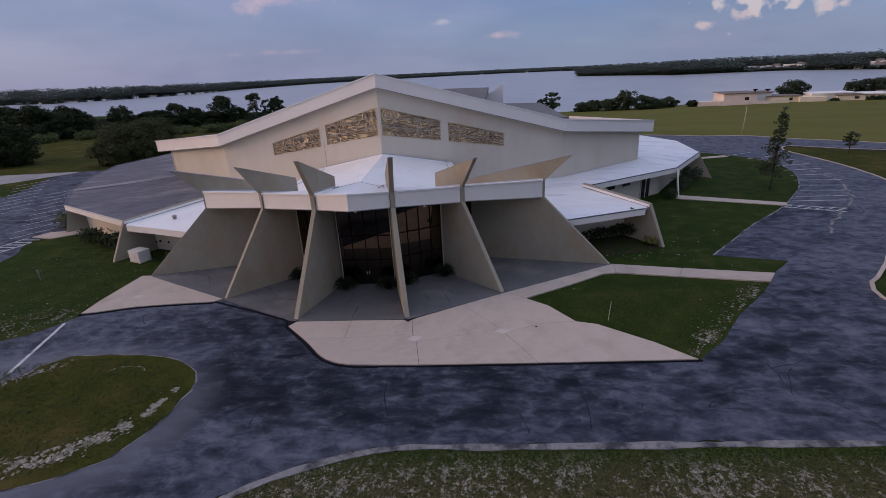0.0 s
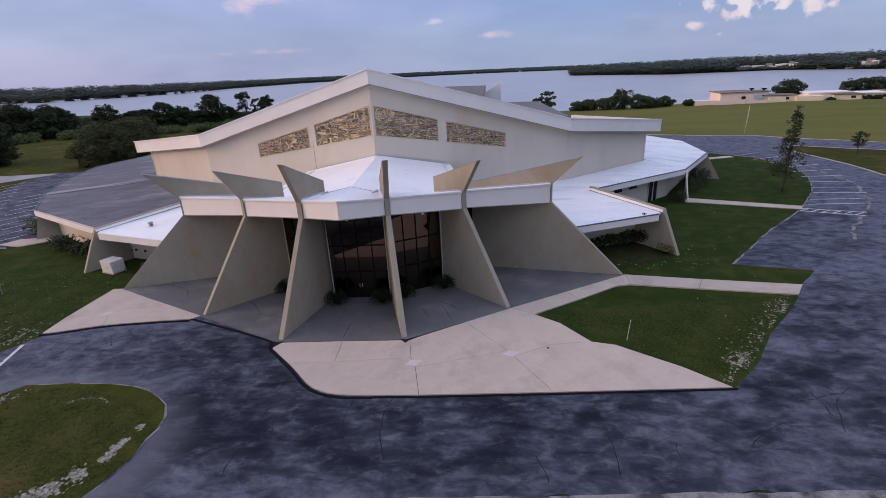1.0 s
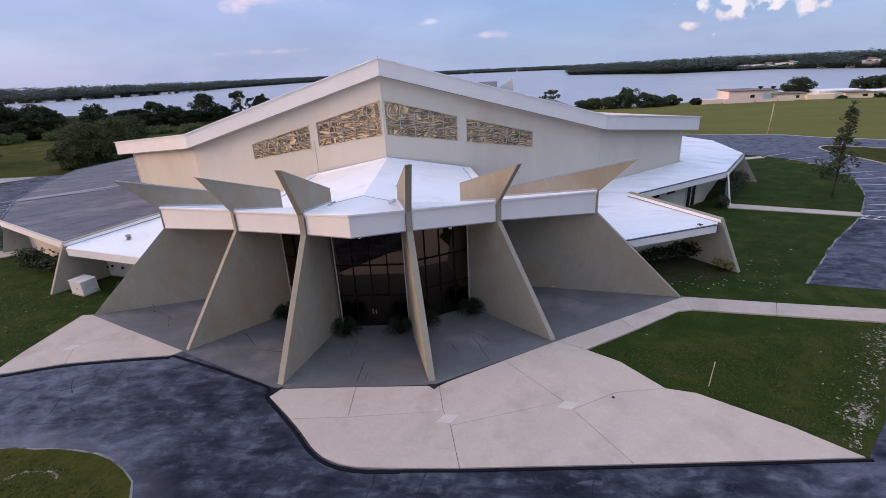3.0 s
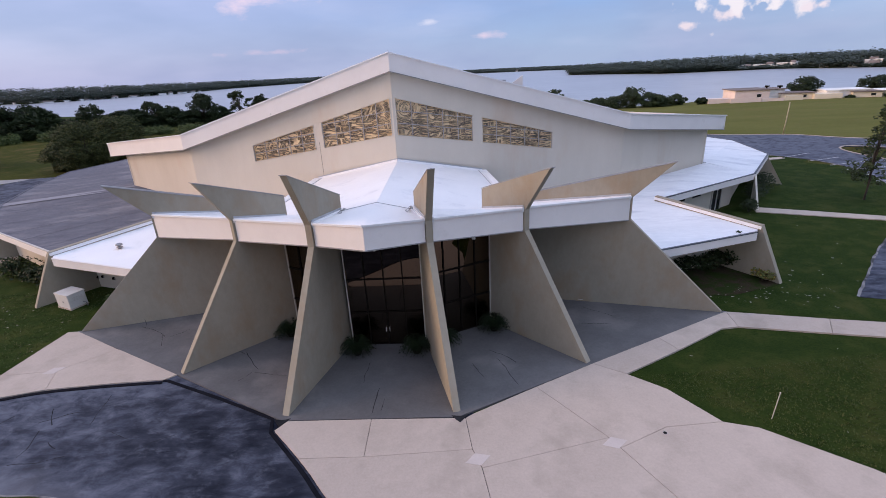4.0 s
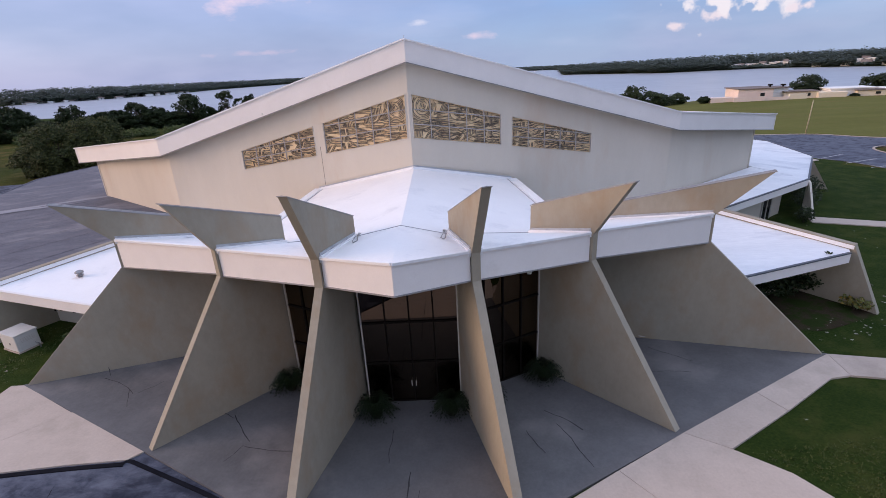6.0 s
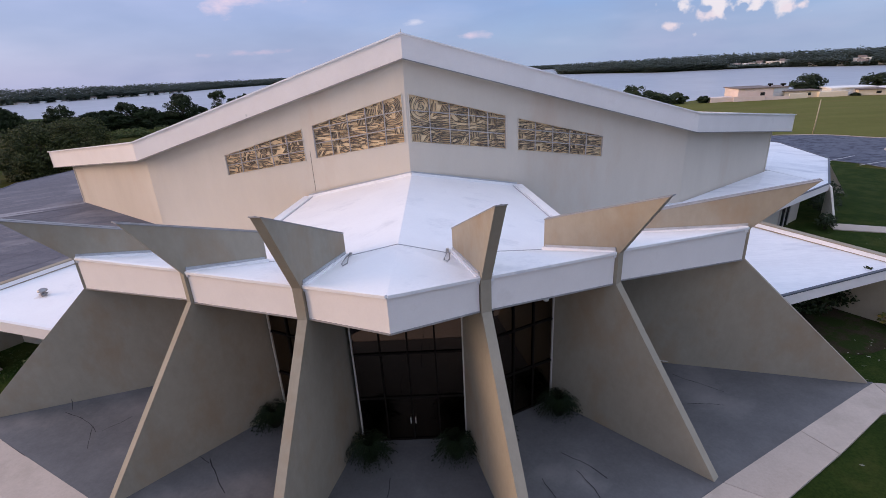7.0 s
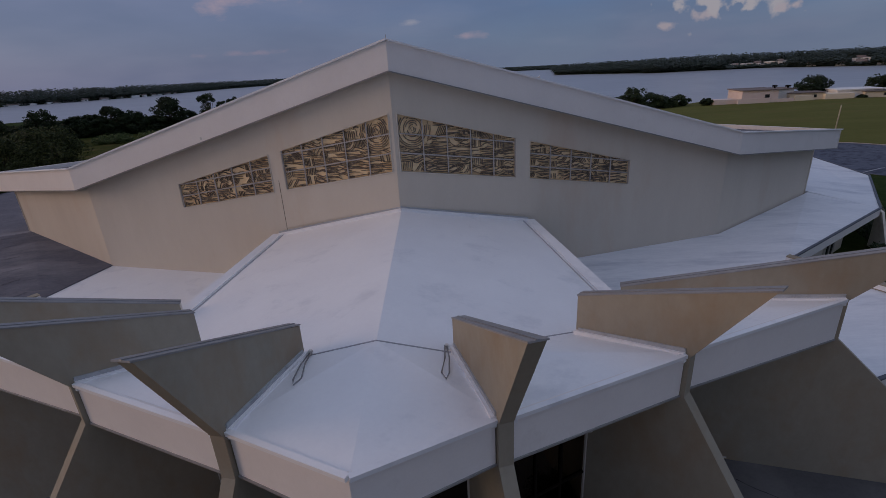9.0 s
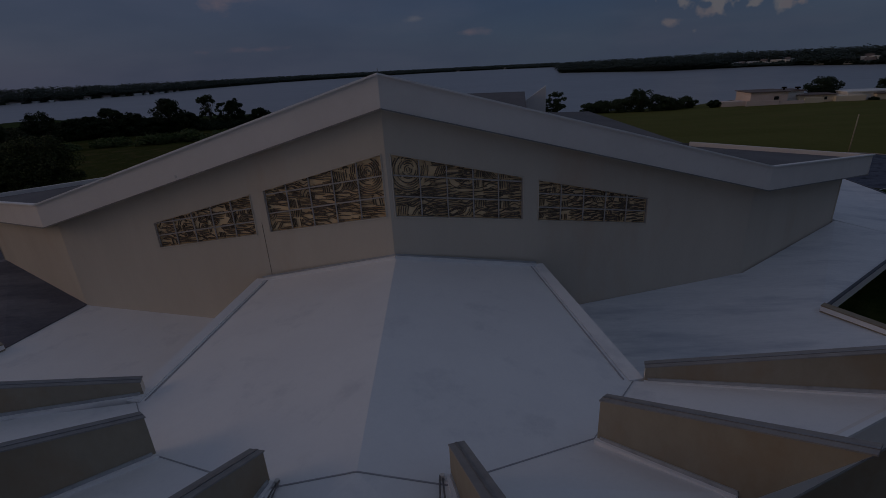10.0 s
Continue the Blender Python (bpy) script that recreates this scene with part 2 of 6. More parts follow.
def verge_material():
    """Dry verge: a green strip beside the drive, then thin grass worn through to pale sand and leaf litter in ragged clumps."""
    m = bpy.data.materials.new("worn_verge")
    m.use_nodes = True
    nt = m.node_tree
    N, L = nt.nodes.new, nt.links.new
    p = nt.nodes["Principled BSDF"]
    p.inputs["Roughness"].default_value, p.inputs["Specular IOR Level"].default_value = 0.95, 0.05
    geo, sep = N("ShaderNodeNewGeometry"), N("ShaderNodeSeparateXYZ")
    L(geo.outputs["Position"], sep.inputs[0])

    def nz(scale, detail, rough_, stretch=(1, 1, 1), turn=0.0):
        mp = N("ShaderNodeMapping")
        mp.inputs["Scale"].default_value = stretch
        mp.inputs["Rotation"].default_value = (0, 0, radians(turn))
        L(geo.outputs["Position"], mp.inputs[0])
        n = N("ShaderNodeTexNoise")
        n.inputs["Scale"].default_value, n.inputs["Detail"].default_value, n.inputs["Roughness"].default_value = scale, detail, rough_
        n.inputs["Distortion"].default_value = 0.4
        L(mp.outputs[0], n.inputs["Vector"])
        return n.outputs["Fac"]

    def span(sock, a, b, lo=0.0, hi=1.0):
        r = N("ShaderNodeMapRange")
        r.inputs[1].default_value, r.inputs[2].default_value, r.inputs[3].default_value, r.inputs[4].default_value = a, b, lo, hi
        L(sock, r.inputs[0])
        return r.outputs[0]

    def calc(op, a, b):
        n = N("ShaderNodeMath")
        n.operation = op
        for i, v in enumerate((a, b)):
            if isinstance(v, (int, float)):
                n.inputs[i].default_value = v
            else:
                L(v, n.inputs[i])
        return n.outputs[0]

    def mix(fac, a, b):
        n = N("ShaderNodeMix")
        n.data_type = "RGBA"
        L(fac, n.inputs[0])
        for i, v in ((6, a), (7, b)):
            if isinstance(v, tuple):
                n.inputs[i].default_value = (*v, 1)
            else:
                L(v, n.inputs[i])
        return n.outputs[2]
    clump, fine, wide = nz(2.3, 6, 0.68, (1.0, 0.75, 1), 30), nz(7.5, 4, 0.7), nz(0.3, 4, 0.6)
    green = mix(span(fine, 0.35, 0.65), (0.014, 0.028, 0.006), (0.046, 0.066, 0.014))
    straw = mix(span(fine, 0.38, 0.62), (0.050, 0.046, 0.020), (0.118, 0.098, 0.055))
    # the wear by the drive gives way to lawn further off
    worn = span(calc("ADD", sep.outputs["Y"], calc("MULTIPLY", wide, 5.0)), -19.5, -15.0)
    col = mix(calc("MULTIPLY", worn, span(calc("ADD", sep.outputs["Y"], calc("MULTIPLY", wide, 2.2)), -11.3, -12.9, 0.0, 0.85)), green, straw)
    bare = calc("ADD", calc("ADD", calc("MULTIPLY", clump, 0.62), calc("MULTIPLY", fine, 0.38)), span(wide, 0.3, 0.7, -0.05, 0.05))
    edge = calc("MULTIPLY", worn, span(sep.outputs["Y"], -12.2, -13.6, 0.0, 1.0))
    col = mix(calc("MULTIPLY", span(bare, 0.505, 0.575, 0.0, 0.9), edge), col, mix(span(fine, 0.4, 0.65), (0.20, 0.175, 0.14), (0.42, 0.38, 0.33)))
    col = mix(span(clump, 0.40, 0.28, 0.0, 0.7), col, (0.016, 0.020, 0.007))
    L(col, p.inputs["Base Color"])
    bp = N("ShaderNodeBump")
    bp.inputs["Strength"].default_value, bp.inputs["Distance"].default_value = 0.9, 0.07
    L(fine, bp.inputs["Height"])
    L(bp.outputs[0], p.inputs["Normal"])
    return m


M_WALL = material("painted_stucco", (0.590, 0.537, 0.457), (0.670, 0.613, 0.527), 0.85, 0.3, 30, 0.25, 0.3, c=(0.57, 0.42, 0.30), c_scale=0.14, c_at=(0.58, 0.85), stretch=(1, 1, 0.3), rgh=0.7)
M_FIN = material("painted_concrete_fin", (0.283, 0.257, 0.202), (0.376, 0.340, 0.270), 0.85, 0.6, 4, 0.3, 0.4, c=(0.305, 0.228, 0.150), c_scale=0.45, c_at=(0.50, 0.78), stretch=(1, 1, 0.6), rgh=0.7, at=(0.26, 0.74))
# cream edge paint, made paler by the light that outward faces catch
M_FINEDGE = material("lit_cream_fin_edge", (0.74, 0.69, 0.61), (0.82, 0.77, 0.69), 0.8, 0.6, 22, 0.2, 0.35, c=(0.42, 0.35, 0.26), c_scale=0.6, c_at=(0.58, 0.82), rgh=0.7)
M_FASCIA = material("white_fascia", (0.785, 0.75, 0.73), (0.855, 0.82, 0.80), 0.6, 0.5, 14, 0.08, 0.3, c=(0.62, 0.58, 0.55), c_scale=0.5, c_at=(0.62, 0.88), rgh=0.68)
M_ROOFW = material("white_roof_membrane", (0.83, 0.83, 0.85), (0.91, 0.91, 0.92), 0.55, 0.35, 9, 0.12, 0.35, c=(0.58, 0.595, 0.64), c_scale=0.45, c_at=(0.56, 0.86), rgh=0.68)
M_ROOFS = material("streaked_roof_membrane", (0.68, 0.70, 0.745), (0.87, 0.88, 0.91), 0.55, 0.3, 3, 0.12, 0.4, c=(0.44, 0.47, 0.54), c_scale=0.24, c_at=(0.52, 0.76), stretch=(0.5, 2.4, 1), rgh=0.74)
M_ROOFG = material("grey_shingle_roof", (0.080, 0.082, 0.104), (0.158, 0.160, 0.190), 0.85, 0.6, 6, 0.6, 0.4, c=(0.235, 0.23, 0.25), c_scale=0.25, c_at=(0.50, 0.72), stretch=(0.5, 1.5, 1), rgh=0.74, bump_dist=0.03, at=(0.34, 0.66))
M_ROOFM = material("grey_hall_roof", (0.12, 0.117, 0.125), (0.19, 0.186, 0.195), 0.8, 0.3, 12, 0.3, 0.4)
M_COPING = material("metal_coping", (0.235, 0.23, 0.232), (0.335, 0.33, 0.33), 0.55, 2, 30, 0.05, 0.3, metallic=0.1)
M_JOINT = material("grey_sealant", (0.34, 0.34, 0.36), (0.46, 0.46, 0.48), 0.7, 2, 30, 0.05)
M_BAR = material("flashing_bar_metal", (0.36, 0.375, 0.40), (0.50, 0.515, 0.54), 0.5, 2, 20, 0.05, c=(0.20, 0.20, 0.215), c_scale=1.4, c_at=(0.55, 0.8))
M_GUTTER = material("dark_metal_gutter", (0.055, 0.062, 0.08), (0.11, 0.12, 0.14), 0.45, 2, 30, 0.05, metallic=0.2)
# soffit tone kept very low, so the porch shade is put into its colour
M_SOFFIT = material("shade_dark_plaster", (0.10, 0.088, 0.07), (0.14, 0.124, 0.10), 0.9, 0.6, 25, 0.1)
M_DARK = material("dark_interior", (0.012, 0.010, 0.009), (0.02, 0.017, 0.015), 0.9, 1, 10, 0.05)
M_MULL = material("bronze_mullion", (0.010, 0.008, 0.007), (0.016, 0.013, 0.011), 0.75, 3, 40, 0.05, spec=0.05)
M_TRIM = material("pale_trim", (0.50, 0.47, 0.43), (0.56, 0.53, 0.49), 0.6, 2, 30, 0.05)
M_GOLD = material("amber_mosaic_glass", (0.80, 0.565, 0.315), (0.95, 0.765, 0.49), 0.4, 0.9, 5, 0.2, 0.5, spec=0.3)
M_LEAD = material("dark_lead_lattice", (0.115, 0.089, 0.068), (0.225, 0.182, 0.142), 0.6, 2, 20, 0.1)
M_GRID = material("beige_window_bar", (0.40, 0.365, 0.34), (0.50, 0.46, 0.43), 0.6, 2, 20, 0.05)
M_ASPH = asphalt_material()
M_EDGE = material("fresh_asphalt_edging", (0.006, 0.007, 0.011), (0.014, 0.015, 0.020), 0.9, 1.0, 18, 0.3, spec=0.05)
M_PALE = material("worn_pale_asphalt", (0.17, 0.17, 0.18), (0.30, 0.29, 0.285), 0.9, 0.8, 6, 0.4, c=(0.05, 0.052, 0.06), c_scale=0.9, c_at=(0.44, 0.60), rgh=0.7)
M_CONC = material("pale_concrete", (0.425, 0.358, 0.305), (0.55, 0.467, 0.404), 0.85, 0.35, 9, 0.25, 0.4, c=(0.36, 0.305, 0.255), c_scale=0.33, c_at=(0.50, 0.76), per_piece=0.05, rgh=0.72)
M_LANE = material("worn_grey_lane", (0.24, 0.24, 0.25), (0.36, 0.355, 0.36), 0.9, 0.25, 5, 0.3, 0.35, c=(0.15, 0.15, 0.16), c_scale=0.4, c_at=(0.52, 0.75))
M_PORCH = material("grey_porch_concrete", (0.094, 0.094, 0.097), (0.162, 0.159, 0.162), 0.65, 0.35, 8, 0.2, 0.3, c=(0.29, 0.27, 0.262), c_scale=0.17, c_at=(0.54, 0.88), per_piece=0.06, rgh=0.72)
M_CRACK = material("crack_filler", (0.014, 0.015, 0.018), (0.036, 0.037, 0.041), 0.9, 2, 20, 0.1, spec=0.05)
M_HAIR = material("hairline_crack", (0.040, 0.040, 0.043), (0.072, 0.071, 0.074), 0.9, 2, 20, 0.1, spec=0.05)
M_GRASS = material("lawn_grass", (0.015, 0.031, 0.006), (0.042, 0.062, 0.013), 0.95, 0.5, 9, 1.0, 0.55, c=(0.058, 0.062, 0.018), c_scale=0.5, c_at=(0.50, 0.74), bump_dist=0.08, spec=0.05, rgh=0.72, at=(0.38, 0.62))
M_GRASSI = material("dry_island_grass", (0.026, 0.036, 0.006), (0.068, 0.071, 0.015), 0.95, 0.7, 9, 1.0, 0.5, c=(0.115, 0.085, 0.032), c_scale=0.22, c_at=(0.50, 0.74), bump_dist=0.08, spec=0.05, rgh=0.7, at=(0.38, 0.62))
M_VERGE = verge_material()
# lifted toward the hazy far leaves, so shaded gaps stay mid-toned
M_FARG = material("hazy_far_canopy", (0.032, 0.046, 0.032), (0.058, 0.074, 0.046), 0.95, 0.02, 0.15, 0.6, 0.5, bump_dist=2.0, spec=0.05)
M_FIELD = material("dry_field_grass", (0.094, 0.098, 0.017), (0.146, 0.142, 0.038), 0.95, 0.06, 1.2, 0.8, 0.4, c=(0.155, 0.115, 0.042), c_scale=0.05, c_at=(0.54, 0.72), bump_dist=0.1, spec=0.1, stretch=(0.5, 1.5, 1))
M_SAND = leaf_material("sand_and_dead_leaves", (0.11, 0.095, 0.065), (0.43, 0.395, 0.345), (0.26, 0.235, 0.19))
M_LINE = material("white_road_paint", (0.44, 0.45, 0.47), (0.66, 0.66, 0.67), 0.8, 3, 12, 0.1, c=(0.10, 0.105, 0.12), c_scale=1.6, c_at=(0.54, 0.68), spec=0.1)
# pale base holds part of the sky's reflection on the lake
M_WATER = material("sky_paled_water", (0.275, 0.295, 0.335), (0.39, 0.41, 0.45), 0.3, 0.02, 0.16, 0.4, 0.55, stretch=(0.3, 1.0, 1.0), bump_dist=0.5, spec=0.6)
M_METAL = material("painted_sheet_metal", (0.60, 0.59, 0.57), (0.68, 0.67, 0.65), 0.5, 2, 20, 0.05)
M_GREYM = material("galvanised_metal", (0.26, 0.26, 0.27), (0.38, 0.38, 0.39), 0.4, 3, 20, 0.05, metallic=0.7)
M_BARK = material("bark", (0.05, 0.04, 0.032), (0.10, 0.085, 0.07), 0.95, 3, 25, 0.6, stretch=(1, 1, 0.3))
M_POLE = material("tan_pole", (0.42, 0.36, 0.24), (0.50, 0.43, 0.30), 0.7, 2, 12, 0.1)
M_PINK = material("pink_stucco", (0.76, 0.63, 0.57), (0.84, 0.72, 0.66), 0.9, 0.5, 10, 0.1)
M_CREAM = material("cream_stucco", (0.76, 0.67, 0.52), (0.84, 0.75, 0.61), 0.9, 0.5, 10, 0.1)
M_HOUSE = material("pale_house_wall", (0.76, 0.76, 0.76), (0.86, 0.855, 0.84), 0.9, 0.1, 5, 0.1)
M_HROOF = material("house_roof", (0.16, 0.13, 0.12), (0.24, 0.20, 0.18), 0.9, 0.3, 5, 0.1)
M_WINDK = material("dark_window", (0.02, 0.022, 0.026), (0.03, 0.032, 0.036), 0.2, 1, 5, 0.0, spec=0.5)
M_LEAF = leaf_material("tree_leaves", (0.010, 0.019, 0.006), (0.038, 0.052, 0.015), (0.018, 0.031, 0.009))
M_LEAF2 = leaf_material("sparse_tree_leaves", (0.016, 0.028, 0.008), (0.055, 0.070, 0.022), (0.030, 0.046, 0.012))
M_LEAFD = leaf_material("oak_leaves", (0.018, 0.028, 0.008), (0.105, 0.112, 0.036), (0.046, 0.058, 0.017))
M_LEAFY = leaf_material("young_tree_leaves", (0.035, 0.058, 0.016), (0.115, 0.140, 0.042), (0.065, 0.092, 0.026))
M_FERN = leaf_material("fern_leaves", (0.005, 0.012, 0.004), (0.018, 0.032, 0.009), (0.009, 0.019, 0.006))
M_CROTON = leaf_material("yellow_leaves", (0.10, 0.09, 0.02), (0.32, 0.20, 0.04), (0.10, 0.12, 0.03))
# blue cast and low contrast of distance haze are put into these leaf colours
M_FARLEAF = leaf_material("hazy_far_leaves", (0.026, 0.040, 0.034), (0.046, 0.060, 0.040), (0.034, 0.049, 0.037))
M_TUFT = leaf_material("grass_blades", (0.032, 0.055, 0.010), (0.105, 0.110, 0.032), (0.055, 0.074, 0.015))


def glass_material():
    m = bpy.data.materials.new("bronze_glass")
    m.use_nodes = True
    nt = m.node_tree
    nt.nodes.clear()
    N, L = nt.nodes.new, nt.links.new
    out, mix, tr, gl, fr = N("ShaderNodeOutputMaterial"), N("ShaderNodeMixShader"), N("ShaderNodeBsdfTransparent"), N("ShaderNodeBsdfGlossy"), N("ShaderNodeFresnel")
    tr.inputs[0].default_value = (0.10, 0.075, 0.06, 1)
    gl.inputs[0].default_value, gl.inputs["Roughness"].default_value = (0.95, 0.74, 0.57, 1), 0.02
    fr.inputs["IOR"].default_value = 1.86
    L(fr.outputs[0], mix.inputs[0])
    L(tr.outputs[0], mix.inputs[1])
    L(gl.outputs[0], mix.inputs[2])
    L(mix.outputs[0], out.inputs[0])
    return m


M_GLASS = glass_material()


def lamp_material():
    m = bpy.data.materials.new("lamp_glow")
    m.use_nodes = True
    p = m.node_tree.nodes["Principled BSDF"]
    p.inputs["Emission Color"].default_value, p.inputs["Emission Strength"].default_value = (1, 0.93, 0.8, 1), 1.6
    return m


M_LAMP = lamp_material()


# ---------------------------------------------------------------- mesh helpers
def link(name, bm, mats):
    me = bpy.data.meshes.new(name)
    bmesh.ops.recalc_face_normals(bm, faces=bm.faces)
    bm.to_mesh(me)
    bm.free()
    for m in (mats if isinstance(mats, (list, tuple)) else [mats]):
        me.materials.append(m)
    return new(name, me)


def part(name, bm, material_, parent, label=""):
    ob = link(name, bm, material_)
    if parent:
        ob.parent = parent
    return tagged(ob, label) if label else ob


def raw(name, verts, faces, mats):
    me = bpy.data.meshes.new(name)
    me.from_pydata(verts, [], faces)
    for m in (mats if isinstance(mats, (list, tuple)) else [mats]):
        me.materials.append(m)
    me.update()
    return new(name, me)


def thing(name, at, label, category, group="", kind=""):
    ob = new(name)
    ob.location = at
    bpy.context.view_layer.update()
    return tagged(ob, label, category, group, kind)


def tess(pts):
    from mathutils.geometry import tessellate_polygon
    return tessellate_polygon([[Vector(p) for p in pts]])


def slab(pts, off, bm=None):
    """A solid from a polygon, concave or not, and the way to its other face."""
    bm = bm or bmesh.new()
    pts = [Vector(p) for p in pts]
    off = Vector(off)
    a = [bm.verts.new(p) for p in pts]
    b = [bm.verts.new(p + off) for p in pts]
    for i, j, k in tess(pts):
        bm.faces.new((a[i], a[j], a[k]))
        bm.faces.new((b[k], b[j], b[i]))
    n = len(pts)
    for i in range(n):
        bm.faces.new((a[i], a[(i + 1) % n], b[(i + 1) % n], b[i]))
    return bm


def box(size, m=None, bm=None, bevel=0.0):
    bm2 = bmesh.new()
    bmesh.ops.create_cube(bm2, size=1.0)
    bmesh.ops.scale(bm2, vec=size, verts=bm2.verts)
    if bevel:
        bmesh.ops.bevel(bm2, geom=bm2.edges[:], offset=bevel, segments=2, affect="EDGES", profile=0.5)
    if m is not None:
        bmesh.ops.transform(bm2, matrix=m, verts=bm2.verts)
    return merge(bm, bm2)


def merge(bm, bm2):
    if bm is None:
        return bm2
    vs = [bm.verts.new(v.co) for v in bm2.verts]
    bm2.verts.index_update()
    for f in bm2.faces:
        g = bm.faces.new([vs[v.index] for v in f.verts])
        g.smooth = f.smooth
    bm2.free()
    return bm


def tube(points, radii, sides=8, bm=None, cap=True):
    bm = bm or bmesh.new()
    rings = []
    pts = [Vector(p) for p in points]
    for i, p in enumerate(pts):
        d = (pts[min(i + 1, len(pts) - 1)] - pts[max(i - 1, 0)]).normalized()
        u = d.orthogonal().normalized()
        w = d.cross(u)
        r = radii[i] if isinstance(radii, (list, tuple)) else radii
        rings.append([bm.verts.new(p + r * (math.cos(2 * math.pi * k / sides) * u + math.sin(2 * math.pi * k / sides) * w)) for k in range(sides)])
    for a, b in zip(rings, rings[1:]):
        # match the nearest vertex, so that bends don't twist
        s = min(range(sides), key=lambda k: (b[k].co - a[0].co).length)
        for k in range(sides):
            f = bm.faces.new((a[k], a[(k + 1) % sides], b[(k + 1 + s) % sides], b[(k + s) % sides]))
            f.smooth = True
    if cap:
        bm.faces.new(rings[0])
        bm.faces.new(rings[-1])
    return bm


def rod(a, b, w, h, bm=None):
    """A square bar from a to b."""
    a, b = Vector(a), Vector(b)
    d = b - a
    m = Matrix.Translation((a + b) / 2) @ d.to_track_quat("X", "Z").to_matrix().to_4x4()
    return box((d.length, w, h), m, bm)


# ---------------------------------------------------------------- ground, lake, far shore
FAR = [(-180, 800), (-60, 860), (-44.6, 842), (-41.5, 752), (-37, 745), (-29.3, 763), (-25, 860), (-17.5, 945), (-1.3, 990), (8, 960), (12.5, 930), (13.2, 634), (14.8, 622),
       (23.6, 556), (33.3, 588), (40.3, 556), (60, 530), (180, 800)]
NEAR = [(-180, 160), (-60, 300), (-41, 415), (-30, 330), (-20, 290), (-8, 215), (0, 195), (14, 202), (26, 222), (40, 300), (60, 360), (180, 160)]


def along(table, a):
    for (a0, d0), (a1, d1) in zip(table, table[1:]):
        if a0 <= a <= a1:
            return d0 + (d1 - d0) * (a - a0) / (a1 - a0)
    return table[-1][1]


PORCH_OUT, PORCH_IN, PORCH_DROP = 17.1, 9.8, 0.5


def porch_z(x, y):
    """Level of the porch floor, which falls gently toward the doors."""
    r = math.hypot(x - 0.2, y - 16.7)
    return 0.104 - PORCH_DROP * min(1.0, max(0.0, (PORCH_OUT - r) / (PORCH_OUT - PORCH_IN)))


def height(x, y):
    away, bear = math.hypot(x - 0.2, y - 16.7), abs(math.degrees(math.atan2(x - 0.2, 16.7 - y)))
    if away < (16.5 if bear < 42 else 16.5 + 4.4 * (bear - 42) / 26.8 if bear < 68.8 else 11.0):
        return -1.2
    a, r = math.degrees(math.atan2(x, y)), math.hypot(x, y)
    near, far = along(NEAR, a), along(FAR, a)
    flat = 84 + 18 * max(0, -x) / (abs(x) + 40)
    if abs(a) > 75:
        return 0.0
    k = min(1.0, (75 - abs(a)) / 15)
    if r < flat:
        return 0.0
    if r < near:
        return -5.7 * (r - flat) / (near - flat) * k
    if r < far:
        return (-5.7 - 3 * min(1, (r - near) / 20, (far - r) / 20)) * k
    return (-5.7 + min(1.5 if a > -30 else 4, (r - far) * 0.045)) * k + 0.6 * noise.noise((x * 0.01, y * 0.01, 0)) * k - 0.016 * max(0.0, r - far - 160)


def build_ground():
    radii = [0] + [1.2 * k for k in range(1, 28)] + [36, 40, 50, 60, 72, 84, 92] + list(range(100, 460, 12)) + list(range(470, 1040, 15)) + [1100, 1250, 1500, 2000, 3000, 4700]
    seg = 240
    verts, faces = [(0, 0, 0)], []
    for r in radii[1:]:
        for k in range(seg):
            a = 2 * math.pi * k / seg
            x, y = r * math.sin(a), r * math.cos(a)
            verts.append((x, y, height(x, y)))
    for k in range(seg):
        faces.append((0, 1 + (k + 1) % seg, 1 + k))
    for i in range(len(radii) - 2):
        b0, b1 = 1 + i * seg, 1 + (i + 1) * seg
        for k in range(seg):
            faces.append((b0 + k, b0 + (k + 1) % seg, b1 + (k + 1) % seg, b1 + k))
    ob = raw("ground", verts, faces, [M_GRASS, M_FIELD, M_FARG, M_GRASSI])
    for p in ob.data.polygons:
        p.use_smooth = True
        c = p.center
        r = math.hypot(c.x, c.y)
        east, west = c.x > 25 and c.y > 76 - 0.58 * (c.x - 51) and c.y > 46 and r > 84, c.x < -50 and c.y > 50 and 82 < r < 190
        a = math.degrees(math.atan2(c.x, c.y))
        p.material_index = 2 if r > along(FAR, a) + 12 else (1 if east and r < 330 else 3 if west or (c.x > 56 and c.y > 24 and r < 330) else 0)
    tagged(ob, "mown green lawn and fields sloping to the lake", "ground", kind="structure")


def build_lake():
    verts, faces = [], []
    n = 90
    for i in range(n + 1):
        a = radians(-74 + 148 * i / n)
        for r in (120, 400, 1100):
            verts.append((r * math.sin(a), r * math.cos(a), -5.6))
    for i in range(n):
        for j in range(2):
            faces.append((3 * i + j, 3 * i + 3 + j, 3 * i + 4 + j, 3 * i + 1 + j))
    tagged(raw("water", verts, faces, M_WATER), "calm grey-blue lake water, the dusk sky's reflection partly put into its colour", "lake", kind="structure")


build_ground()
build_lake()


